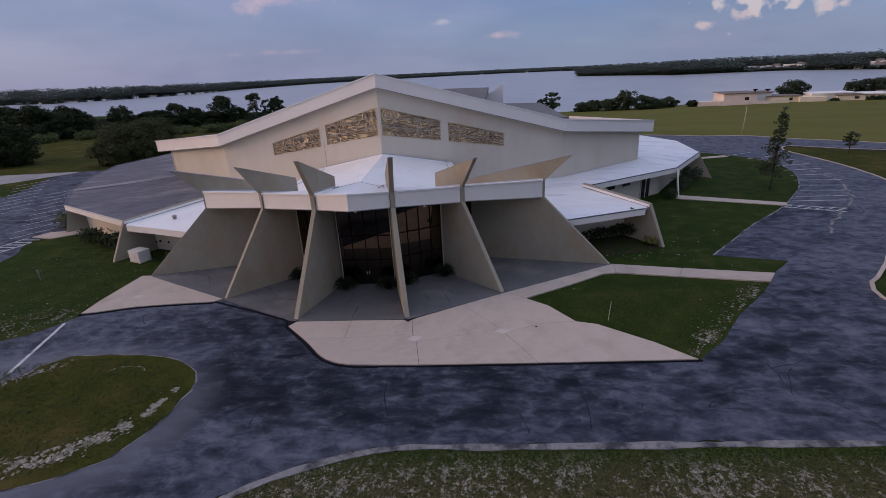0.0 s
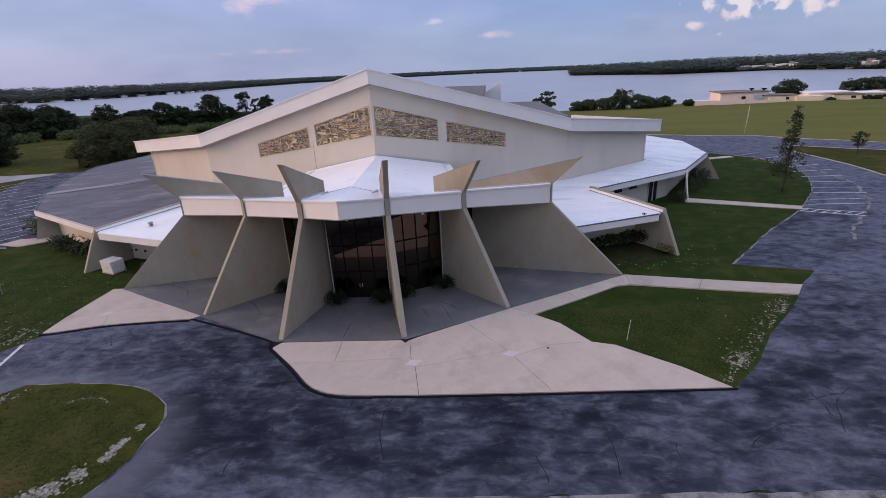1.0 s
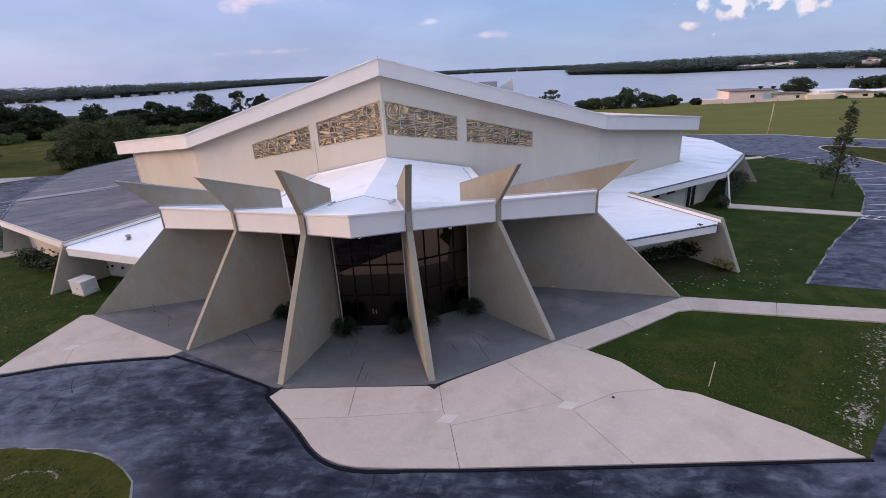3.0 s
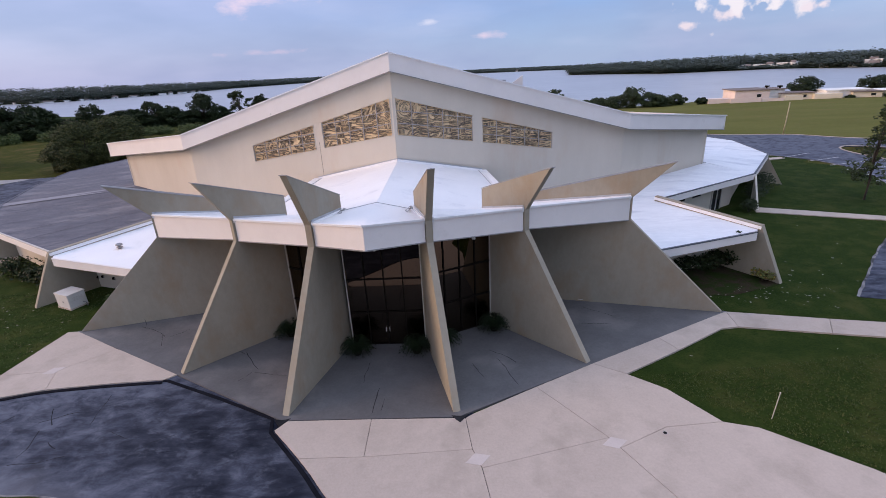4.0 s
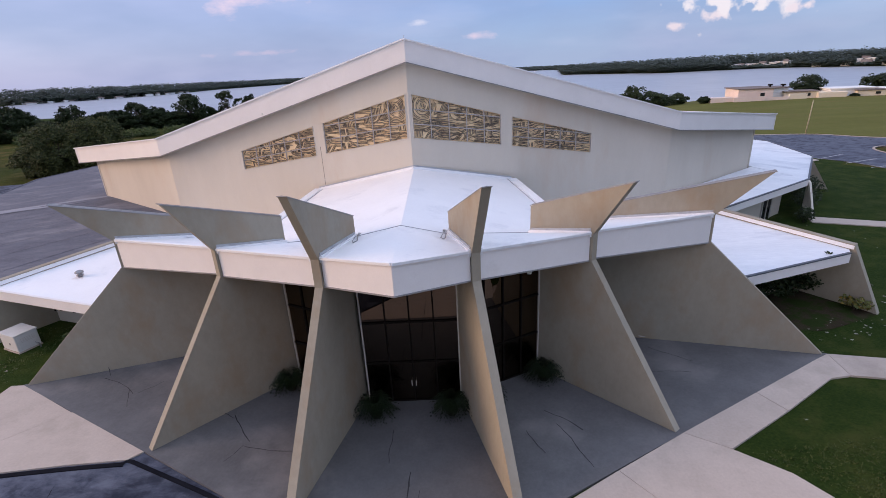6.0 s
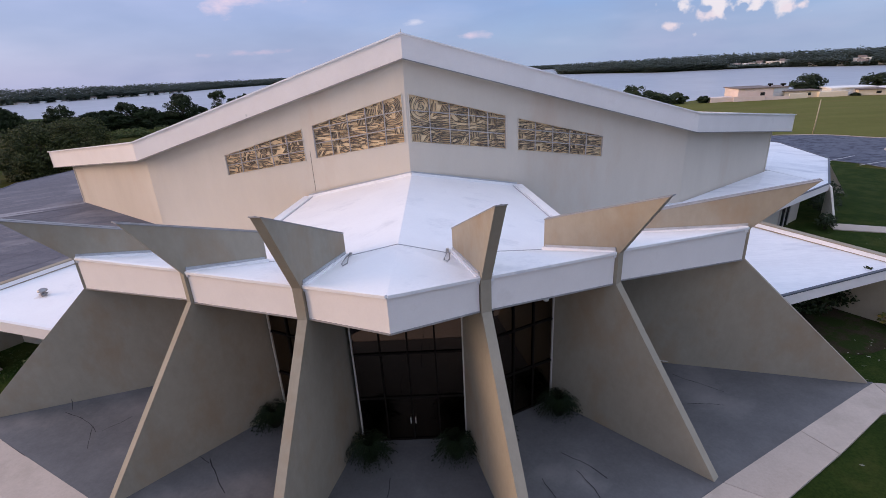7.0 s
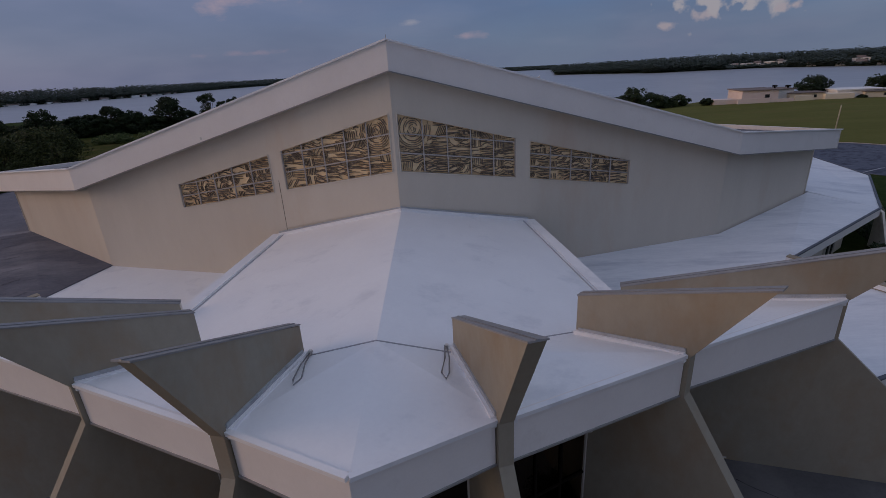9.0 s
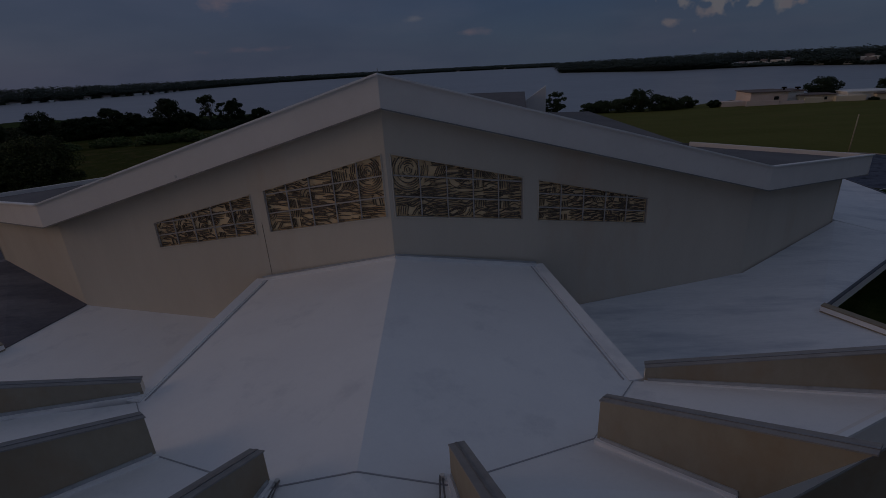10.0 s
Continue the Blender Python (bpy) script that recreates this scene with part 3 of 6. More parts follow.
def smooth_line(pts, closed=False, step=0.8, jag=0.0, seed=1.0):
    """Catmull-Rom through the points, with an uneven edge."""
    out = []
    n = len(pts)
    P = [Vector((*p, 0)) for p in pts]
    for i in range(n if closed else n - 1):
        p0, p1, p2, p3 = (P[(i + k) % n] if closed else P[min(max(i + k, 0), n - 1)] for k in (-1, 0, 1, 2))
        m = max(1, int((p2 - p1).length / step))
        for j in range(m):
            t = j / m
            q = 0.5 * (2 * p1 + (p2 - p0) * t + (2 * p0 - 5 * p1 + 4 * p2 - p3) * t * t + (3 * p1 - p0 - 3 * p2 + p3) * t ** 3)
            if jag:
                q = q + jag * Vector((noise.noise((q.x * 0.9, q.y * 0.9, seed)), noise.noise((q.x * 0.9, q.y * 0.9, seed + 7)), 0))
            out.append((q.x, q.y))
    if not closed:
        out.append(tuple(pts[-1]))
    return out


def sheet(name, pts, z, mat, label, category, depth=0.25, kind="structure", parent=None):
    ob = link(name, slab([(x, y, z) for x, y in pts], (0, 0, -depth)), mat)
    if parent:
        ob.parent = parent
    return tagged(ob, label, category, kind=kind) if not parent else ob


# driveway: front loop, road to the east car park, west car park
near_edge = smooth_line([(70, -11.6), (27.1, -11.7), (16.8, -11.8), (9.6, -11.9), (5.1, -12.0), (1.6, -13.0), (-0.1, -13.8), (-1.9, -14.9), (-7, -19.5), (-16, -28)], jag=0.25)
west_edge = smooth_line([(-45, -30), (-60, -20), (-40, -8.5), (-29, -4.6), (-24.2, -2.0), (-22.7, -1.0), (-21.4, 0.6), (-20.6, 1.9)], jag=0.2)
east_edge = smooth_line([(21.8, -5.35), (24.2, -3.2), (26.5, -0.3), (28.8, 1.9), (31.2, 4.5), (32.4, 6.1), (35.0, 8.6)], jag=0.12)
lot_edge = smooth_line([(29.7, 10.2), (36.8, 17.6), (43.5, 23.9), (50.2, 32.1), (54.4, 40.5), (54.9, 48.1), (51.5, 54.5), (44.0, 60.0), (34.0, 64.0)], jag=0.12)
far_edge = smooth_line([(30.0, 80), (42, 80.5), (51.1, 77.6), (56.7, 74.8), (64.9, 72.6), (70.2, 67.3), (77.5, 62.2), (84, 57.5), (110, 48)], jag=0.15)
kerb_far = smooth_line([(110, 41), (90, 48), (75.2, 53.5), (68.9, 57.4), (65.7, 59.6), (63.4, 58.3), (62.4, 55.0), (62.9, 47.8), (63.0, 42.1), (61.7, 33.4), (57.0, 24.5), (41.6, 7.4), (38.2, 4.2), (37.4, 2.9), (37.2, 0.6), (40.0, -2.5), (70, -4)], jag=0.1)
drive = near_edge + west_edge + [(-11.2, 4.1), (-4.0, 0.6), (0, 0.4), (4.4, 0.4)] + east_edge + lot_edge + far_edge + kerb_far
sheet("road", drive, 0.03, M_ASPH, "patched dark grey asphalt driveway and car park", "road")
lot_w = smooth_line([(-38.9, 13.2), (-40.6, 17.6), (-41.6, 20.3), (-37.6, 21.8), (-40, 26), (-46, 36), (-50, 50), (-56, 62.8), (-69.6, 62.0), (-70.4, 60.0), (-71.0, 56.8), (-69.0, 51.5), (-66.6, 45.1), (-69, 40.5), (-90, 36), (-95, 5), (-60, 2), (-46, 8)], closed=True, step=2)
sheet("car_park", lot_w, 0.03, M_ASPH, "dark grey asphalt car park with faded bay lines", "car park")
sheet("path", smooth_line([(-110, 61), (-90, 61.3), (-82, 61.6), (-75.3, 62.0), (-69.4, 62.2), (-69.2, 61.0), (-72.3, 57.9), (-75, 54.6), (-80, 50.5), (-90, 46), (-110, 42)], closed=True, step=1.5), 0.035, M_LANE, "pale worn lane beside the west lawn", "lane")

# grass island in the front loop
island = smooth_line([(-26, -9), (-19.5, -6.9), (-18.4, -5.2), (-17.1, -4.2), (-14.6, -3.9), (-11.7, -4.2), (-9.5, -4.8), (-7.9, -6.0), (-7.3, -7.6), (-7.4, -9.5), (-7.7, -11.1), (-8.5, -12.7), (-10.1, -13.8), (-12.1, -14.6), (-17, -16.5), (-24, -17), (-30, -13)], closed=True, jag=0.2)
sheet("grass_island", island, 0.07, M_GRASSI, "grass island with bare sandy margin", "grass island")


def strip(name, line, width, z, mat, label, category, seed=3.0):
    """A band of uneven width along an open line."""
    verts, faces = [], []
    P = [Vector((*p, 0)) for p in line]
    for i, p in enumerate(P):
        d = (P[min(i + 1, len(P) - 1)] - P[max(i - 1, 0)])
        if d.length < 1e-6:
            d = Vector((1, 0, 0))
        nrm_ = Vector((-d.y, d.x, 0)).normalized()
        w = width * max(0.6, 0.9 + 0.6 * noise.noise((p.x * 0.5, p.y * 0.5, seed)) + 0.5 * noise.noise((p.x * 1.9, p.y * 1.9, seed)) if mat is M_PALE else 1.0)
        verts += [(p + nrm_ * w / 2 + Vector((0, 0, z))), (p - nrm_ * w / 2 + Vector((0, 0, z)))]
        verts += [(p + nrm_ * w / 2 + Vector((0, 0, z - 0.05))), (p - nrm_ * w / 2 + Vector((0, 0, z - 0.05)))]
    for i in range(len(P) - 1):
        a, b = 4 * i, 4 * i + 4
        faces += [(a, b, b + 1, a + 1), (a, a + 2, b + 2, b), (a + 1, b + 1, b + 3, a + 3)]
    return tagged(raw(name, verts, faces, mat), label, category, kind="structure")


strip("kerb", island[3:40], 0.2, 0.05, M_PALE, "pale worn edging round the grass island", "kerb")
strip("kerb", smooth_line([(70, -11.75), (27.1, -11.85), (16.8, -11.95), (9.6, -12.05), (5.1, -12.1), (1.6, -13.1), (-1.9, -15.0), (-7, -19.6)]), 0.42, 0.05, M_PALE, "pale worn edge of the driveway", "kerb")
verge = smooth_line([(70, -11.75), (27.1, -11.85), (16.8, -11.95), (9.6, -12.05), (5.1, -12.1), (1.6, -13.1), (-1.9, -15.0), (-7, -19.6)])
sheet("verge", verge + [(-34, -60), (130, -60), (130, -11.75)], 0.006, M_VERGE, "dry olive grass verge strewn with dead leaves", "verge", depth=0.05)
strip("kerb", kerb_far, 0.28, 0.10, M_CONC, "low concrete kerb beside the car park", "kerb")
strip("kerb", far_edge, 0.4, 0.10, M_CONC, "low concrete kerb beside the field", "kerb")
strip("kerb", lot_edge, 0.16, 0.05, M_PALE, "pale worn edge beside the lawn", "kerb")

# pavement panels, cut at their joints
def panels(name, polys, z, mat, parent_name, label, category, depth=0.2, gap=0.013):
    base = thing(parent_name, (0, 0, 0), label, category, kind="structure")
    for pts in polys:
        c = sum((Vector((*p, 0)) for p in pts), Vector()) / len(pts)
        inset = []
        for p in pts:
            v = Vector((*p, 0))
            d = c - v
            inset.append(v + d.normalized() * gap)
        bm = slab([(q.x, q.y, z) for q in inset], (0, 0, -depth))
        part(name, bm, mat, base)
    return base


apron_arc = smooth_line([(-4.0, -0.75), (-2.0, -2.85), (-0.7, -4.4), (0.2, -5.05), (1.3, -5.4), (3.2, -5.5)], step=0.5)
APRON = [
    apron_arc[:5] + [(0.35, -2.4), (0.3, -0.15), (-3.6, -0.15)],
    apron_arc[4:] + [(5.6, -5.55), (5.2, -3.1), (4.85, -2.1), (0.35, -2.4)],
    [(0.3, -0.15), (0.35, -2.4), (4.85, -2.1), (4.6, -0.2)],
    [(4.6, -0.2), (4.85, -2.1), (5.2, -3.1), (10.6, -1.6), (8.1, 1.9), (5.0, 0.1)],
    [(5.2, -3.1), (5.6, -5.55), (12.6, -5.5), (10.9, -2.2), (10.6, -1.6)],
    [(8.1, 1.9), (10.6, -1.6), (10.9, -2.2), (13.2, -1.05), (15.7, -0.8), (15.1, 0.15), (14.25, 1.5), (12.75, 2.75), (11.3, 3.7)],
    [(10.9, -2.2), (12.6, -5.5), (21.7, -5.35), (19.9, -3.5), (17.0, -1.2), (15.7, -0.8), (13.2, -1.05)],
]
panels("slab", APRON, 0.10, M_CONC, "pavement", "pale pinkish concrete forecourt with cracked joints", "pavement")
panels("slab", [[(11.3, 3.7), (12.75, 2.75), (16.2, 4.75), (15.6, 6.01)], [(15.6, 6.01), (16.2, 4.75), (19.5, 6.8), (20.5, 6.95), (20.7, 8.72), (20.0, 8.37)],
                [(20.7, 8.72), (20.5, 6.95), (25.1, 5.95), (26.0, 7.5)], [(26.0, 7.5), (25.1, 5.95), (31.3, 4.65), (32.5, 6.15)]],
       0.10, M_CONC, "pavement", "pale concrete footpath from porch to driveway", "footpath")
panels("slab", [[(-10.95, 3.72), (-11.4, 3.3), (-14.0, 3.1), (-17.5, 2.7), (-18.2, 4.4), (-16.0, 6.43)], [(-17.5, 2.7), (-20.2, 1.9), (-21.2, 1.75), (-21.25, 4.0), (-18.2, 4.4)],
                [(-16.0, 6.4), (-18.2, 4.4), (-21.25, 4.0), (-20.9, 8.7), (-20.2, 8.72)]],
       0.10, M_CONC, "pavement", "pale concrete slab beside the porch", "pavement")
panels("slab", [[(33.6, 28.2), (44.0, 23.9), (44.5, 25.1), (34.2, 29.8)]], 0.08, M_CONC, "pavement", "pale concrete footpath across the lawn", "footpath")
panels("slab", [[(43.5, 50.6), (51.4, 52.3), (51.4, 53.4), (43.5, 51.9)]], 0.08, M_CONC, "pavement", "pale concrete footpath across the lawn", "footpath")
panels("slab", [[(-42.5, 21.0), (-39.6, 20.2), (-36.5, 22.2), (-37.2, 23.4), (-41.5, 22.6)]], 0.09, M_CONC, "pavement", "pale concrete footpath beside the car park", "footpath")
# black asphalt edging along the apron
edge_line = [(-11.5, 3.3), (-11.2, 3.25), (-7.5, 1.6), (-4.4, 0.1), (-4.15, -0.8)] + smooth_line([(-4.15, -0.8), (-2.15, -2.95), (-0.85, -4.5), (0.1, -5.2), (1.3, -5.58), (3.2, -5.66)], step=0.5) + [(5.6, -5.72), (12.6, -5.66), (21.9, -5.5)]
strip("kerb", edge_line[:-3], 0.17, 0.06, M_EDGE, "fresh black asphalt edging round the forecourt corner", "kerb")
strip("kerb", [(3.2, -5.62), (5.6, -5.66), (12.6, -5.60), (21.9, -5.45)], 0.12, 0.07, M_EDGE, "thin black asphalt edging along the forecourt", "kerb")
strip("kerb", smooth_line([(-21.3, 1.55), (-20.2, 1.7), (-17.5, 2.5), (-14.0, 2.92), (-11.4, 3.1)]), 0.2, 0.07, M_EDGE, "fresh black asphalt edging along the slab", "kerb")

# ---------------------------------------------------------------- the church
C = Vector((0.2, 16.7, 0))
church = thing("church", (0, 0, 0), "low beige modernist church with radiating concrete fins and white roofs", "church")


def ray_at(deg, r, z=0.0):
    a = radians(deg)
    return Vector((C.x + r * math.sin(a), C.y - r * math.cos(a), z))


# angle, foot r, leg r, fascia bottom, fascia top, tip (r, z), inner top (r, z), roof height at inner end
FINS = [(13.7, 17.0, 12.45, 6.83, 7.98, 13.85, 10.78, 8.95, 8.58, 7.6), (40.4, 16.95, 12.5, 6.38, 7.6, 14.08, 10.02, 9.12, 8.2, 6.85), (68.8, 21.85, 16.1, 5.62, 7.07, 18.25, 9.22, 9.15, 6.85, 6.2)]
FIN_T = 0.34
SPLAY = {(2, 1): -0.5, (0, -1): 0.2, (1, -1): 0.2}      # how far the inner end stands off the radius


def fin_at(i, side, r, z):
    """A point of a fin's middle plane."""
    deg, foot, ir = FINS[i][0], FINS[i][1], FINS[i][7]
    t = (foot - r) / (foot - ir)
    return ray_at(side * deg, r, z) + side * SPLAY.get((i, side), 0.0) * t * Vector((math.cos(radians(side * deg)), math.sin(radians(side * deg)), 0))


for side in (1, -1):
    for i, (deg, foot, leg, zb, zt, tr_, tz, ir, iz, rz) in enumerate(FINS):
        prof = [(ir, -0.7), (foot - 1.4, -0.7), (foot, 0.0), (leg, zb), (leg, zt), (tr_, tz), (ir, iz)]
        n = Vector((math.cos(radians(side * deg)), math.sin(radians(side * deg)), 0)) * FIN_T
        bm = slab([fin_at(i, side, r, z) - n / 2 for r, z in prof], n)
        bmesh.ops.bevel(bm, geom=[e for e in bm.edges if len(e.link_faces) == 2 and e.calc_face_angle(0) > 1.0], offset=0.02, segments=1, affect="EDGES")
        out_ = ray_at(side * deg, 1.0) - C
        # outward faces, not turned down, take the colour with caught light in it
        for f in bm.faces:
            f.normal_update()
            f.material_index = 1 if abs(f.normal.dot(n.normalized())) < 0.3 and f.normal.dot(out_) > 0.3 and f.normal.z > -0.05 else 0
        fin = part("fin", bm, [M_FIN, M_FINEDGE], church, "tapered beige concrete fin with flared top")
        # metal coping on the flared top
        a, b = fin_at(i, side, ir - 0.03, iz + 0.02), fin_at(i, side, tr_ + 0.04, tz + 0.02)
        ob = part("coping", rod(a, b, FIN_T + 0.03, 0.035), M_COPING, fin, "thin dark grey metal coping")
        part("coping_seam", rod(a + Vector((0, 0, 0.02)), b + Vector((0, 0, 0.02)), 0.05, 0.03), M_GREYM, ob)
        # white flashing where the roof meets the fin
        for s in (-1, 1):
            nn = n.normalized() * s * (FIN_T / 2 + 0.06)
            part("flashing", rod(fin_at(i, side, ir, rz + 0.06) + nn, fin_at(i, side, leg - 0.1, zt + 0.0) + nn, 0.12, 0.26), M_ROOFW, fin, "white roof flashing")
            nn = n.normalized() * s * (FIN_T / 2 + 0.02)
            part("flashing_bar", rod(fin_at(i, side, ir + 0.1, rz + 0.24) + nn, fin_at(i, side, leg - 0.12, zt + 0.18) + nn, 0.04, 0.12), M_BAR, fin, "grey metal flashing bar")

# fascia between the fins
FC_B, FC_T = Vector((0.2, 3.05, 7.1)), Vector((0.2, 3.05, 8.3))


def fin_pt(i, side, r_off=0.0, top=True, lat=0.0):
    deg, foot, leg, zb, zt = FINS[i][:5]
    p = fin_at(i, side, leg + r_off, zt if top else zb)
    return p + lat * Vector((math.cos(radians(side * deg)), math.sin(radians(side * deg)), 0))


def inner_pt(i, side):
    return fin_at(i, side, FINS[i][7], FINS[i][9])


CREASE, W0 = Vector((0.1, 7.8, 8.13)), Vector((-0.1, 20.1, 8.13))
# corners of the upper roof's two slopes: at the three fins, and at the wall
UPPER = {1: [(2.05, 7.75), (5.98, 9.85), (8.15, 12.8), (6.6, 21.75)], -1: [(-2.03, 7.85), (-6.15, 10.05), (-8.35, 12.9), (-7.1, 21.85)]}
for side in (1, -1):
    runs = [((FC_B, FC_T), (fin_pt(0, side, -0.12, False, -side * 0.2), fin_pt(0, side, -0.12, True, -side * 0.2))),
            ((fin_pt(0, side, -0.12, False, side * 0.2), fin_pt(0, side, -0.12, True, side * 0.2)), (fin_pt(1, side, -0.12, False, -side * 0.2), fin_pt(1, side, -0.12, True, -side * 0.2))),
            ((fin_pt(1, side, -0.12, False, side * 0.2), fin_pt(1, side, -0.12, True, side * 0.2)), (fin_pt(2, side, -0.12, False, -side * 0.2), fin_pt(2, side, -0.12, True, -side * 0.2)))]
    for (b0, t0), (b1, t1) in runs:
        d = (b1 - b0)
        inn = Vector((-d.y, d.x, 0)).normalized() * 0.18
        if inn.y < 0:
            inn = -inn
        f = part("fascia", slab([b0, b1, t1, t0], inn), M_FASCIA, church, "white porch fascia panel")
        up = Vector((0, 0, 0.04))
        part("edge_trim", rod(t0 + up - inn * 0.1, t1 + up - inn * 0.1, 0.14, 0.10), M_ROOFW, f, "white folded roof edge")
        part("dark_edge_strip", rod(b0 - inn * 0.06, b1 - inn * 0.06, 0.05, 0.05), M_COPING, f)
        # soffit behind the fascia
        j0, j1 = (C - Vector((b.x, b.y, 0)) for b in (b0, b1))
        e0, e1 = b0 + j0 * (1 - 9.9 / j0.length), b1 + j1 * (1 - 9.9 / j1.length)
        e0.z, e1.z = min(b0.z, 6.5) - 0.05, (min(b1.z, 6.5) if b1.z > 6 else 5.25) - 0.05
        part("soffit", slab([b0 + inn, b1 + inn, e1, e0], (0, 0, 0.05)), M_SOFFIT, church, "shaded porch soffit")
    # roof panels of the porch
    c4, c5, c6, w1 = (Vector((x, y, 8.13 - 0.22 * abs(x))) for x, y in UPPER[side])
    o4, o5, o6 = (fin_pt(i, side, -0.2) for i in range(3))
    for pts in ([CREASE, c4, o4, FC_T], [c4, c5, o5, o4], [c5, c6, o6, o5]):
        part("roof_panel", slab(pts, (0, 0, -0.22)), M_ROOFW, church, "white membrane porch roof")
    rim = [W0, CREASE, c4, c5, c6, w1]
    up = link("upper_roof", slab(rim, (0, 0, -0.25)), M_ROOFW)
    up.parent = church
    tagged(up, "white membrane upper porch roof")
    # upstand along the outer rim of the upper porch roof, and its dark joint
    part("upstand", rod(c6 + Vector((side * 0.1, 0, 0.02)), w1 + Vector((side * 0.1, 0, 0.02)), 0.5, 0.12), M_ROOFW, church, "white roof upstand")
    part("joint", rod(c6 + Vector((-side * 0.32, 0, 0.05)), w1 + Vector((-side * 0.32, 0.0, 0.05)), 0.05, 0.10), M_JOINT, church, "dark joint line")
    part("side_wall", slab([c6, w1, w1 + Vector((0, 0, -3.4)), c6 + Vector((0, 0, -2.5))], (-side * 0.2, 0.0, 0)), M_WALL, church)
    part("upstand", rod(W0 + Vector((0, -0.1, 0.05)), w1 + Vector((0, -0.1, 0.05)), 0.16, 0.16), M_ROOFW, church, "white roof upstand")
    part("flashing_bar", rod(W0 + Vector((0, -0.04, 0.17)), w1 + Vector((0, -0.04, 0.17)), 0.05, 0.08), M_BAR, church, "grey metal flashing bar")
    for p, q in ((CREASE, c4), (c4, c5), (c5, c6)):
        part("joint", rod(p + Vector((0, 0, 0.015)), q + Vector((0, 0, 0.015)), 0.028, 0.026), M_JOINT, church, "dark joint line")

# glazed screens between the fins
G_R = 10.0
G_Z = -0.42                            # foot of the glass


def glazing(a0, a1, panes, doors):
    rad = G_R if doors else G_R - 0.25
    p, q = ray_at(a0, rad), ray_at(a1, rad)
    d = (q - p)
    ln = d.length
    d.normalize()
    nrm_ = Vector((d.y, -d.x, 0))
    if nrm_.y > 0:
        nrm_ = -nrm_
    top = 6.5 if max(abs(a0), abs(a1)) < 60 else 5.5
    p, q = p + d * 0.2, q - d * 0.2
    p.z = q.z = G_Z
    top -= G_Z
    ln -= 0.4
    scr = part("glass_screen", slab([p, q, q + Vector((0, 0, top)), p + Vector((0, 0, top))], -nrm_ * 0.012), M_GLASS, church, "dark bronze-tinted glass screen")
    scr.visible_shadow = False
    for k in range(panes + 1):
        b = p + d * ln * k / panes
        w = 0.06
        part("mullion", box((w, 0.14, top), Matrix.Translation(b + Vector((0, 0, top / 2))) @ Matrix.Rotation(math.atan2(d.y, d.x), 4, "Z")), M_TRIM if k in (0, panes) else M_MULL, scr)
    for z in (0.05, 2.2, 4.3):
        part("transom", box((ln, 0.12, 0.08), Matrix.Translation((p + q) / 2 + Vector((0, 0, z))) @ Matrix.Rotation(math.atan2(d.y, d.x), 4, "Z")), M_MULL, scr)
    if doors:
        for s in (-1, 1):
            hc = (p + q) / 2 + nrm_ * 0.12 + d * 0.10 * s
            bm = tube([hc + Vector((0, 0, 0.95)), hc + Vector((0, 0, 1.22))], 0.02, 8)
            for z in (0.98, 1.19):
                tube([hc + Vector((0, 0, z)), hc - nrm_ * 0.1 + Vector((0, 0, z))], 0.014, 6, bm)
            part("door_handle", bm, M_METAL, scr, "bright metal door pull")


glazing(-13.7, 13.7, 4, True)
for s in (1, -1):
    glazing(s * 13.7, s * 40.4, 4, False)
    glazing(s * 40.4, s * 68.8, 4, False)
# room behind the glass; near-black colour stands in for its lack of light
part("interior_wall", slab([(-8, 14.6, -0.5), (8, 14.6, -0.5), (8, 14.6, 5.2), (-8, 14.6, 5.2)], (0, 0.15, 0)), M_DARK, church, "vestibule wall in near-black for the unlit room")
part("interior_floor", slab([ray_at(a, 9.78, G_Z) for a in (-68, -40, -14, 14, 40, 68)] + [(8, 14.6, G_Z), (-8, 14.6, G_Z)], (0, 0, -0.1)), M_DARK, church, "vestibule floor in near-black for the unlit room")

# porch floor, one slab a bay
bays = [(-68.8, -40.4), (-40.4, -13.7), (-13.7, 13.7), (13.7, 40.4), (40.4, 68.8)]
foot = {13.7: 17.3, 40.4: 17.1, 68.8: 22.0}
porch = thing("pavement", (0, 0, 0), "smooth grey concrete porch floor with hairline cracks", "porch floor", kind="structure")
for a, b in bays:
    rows = []
    for u in (0.0, 0.34, 0.67, 1.0):
        rows.append([ray_at(s_, PORCH_IN + (foot[abs(s_)] - PORCH_IN) * u) for s_ in (a, b)])
    bm = bmesh.new()
    grid = []
    for i, (p, q) in enumerate(rows):
        r = PORCH_OUT - (PORCH_OUT - PORCH_IN) * (1 - i / 3)
        z = 0.104 - PORCH_DROP * (PORCH_OUT - r) / (PORCH_OUT - PORCH_IN)
        grid.append([[bm.verts.new((v.x, v.y, z - dz)) for v in (p, q)] for dz in (0, 0.2)])
    for g, h_ in zip(grid, grid[1:]):
        bm.faces.new((g[0][0], h_[0][0], h_[0][1], g[0][1]))
        bm.faces.new((g[1][1], h_[1][1], h_[1][0], g[1][0]))
        for k in (0, 1):
            bm.faces.new((g[0][k], g[1][k], h_[1][k], h_[0][k]))
    for g in (grid[0], grid[-1]):
        bm.faces.new((g[0][0], g[0][1], g[1][1], g[1][0]))
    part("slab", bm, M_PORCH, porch)
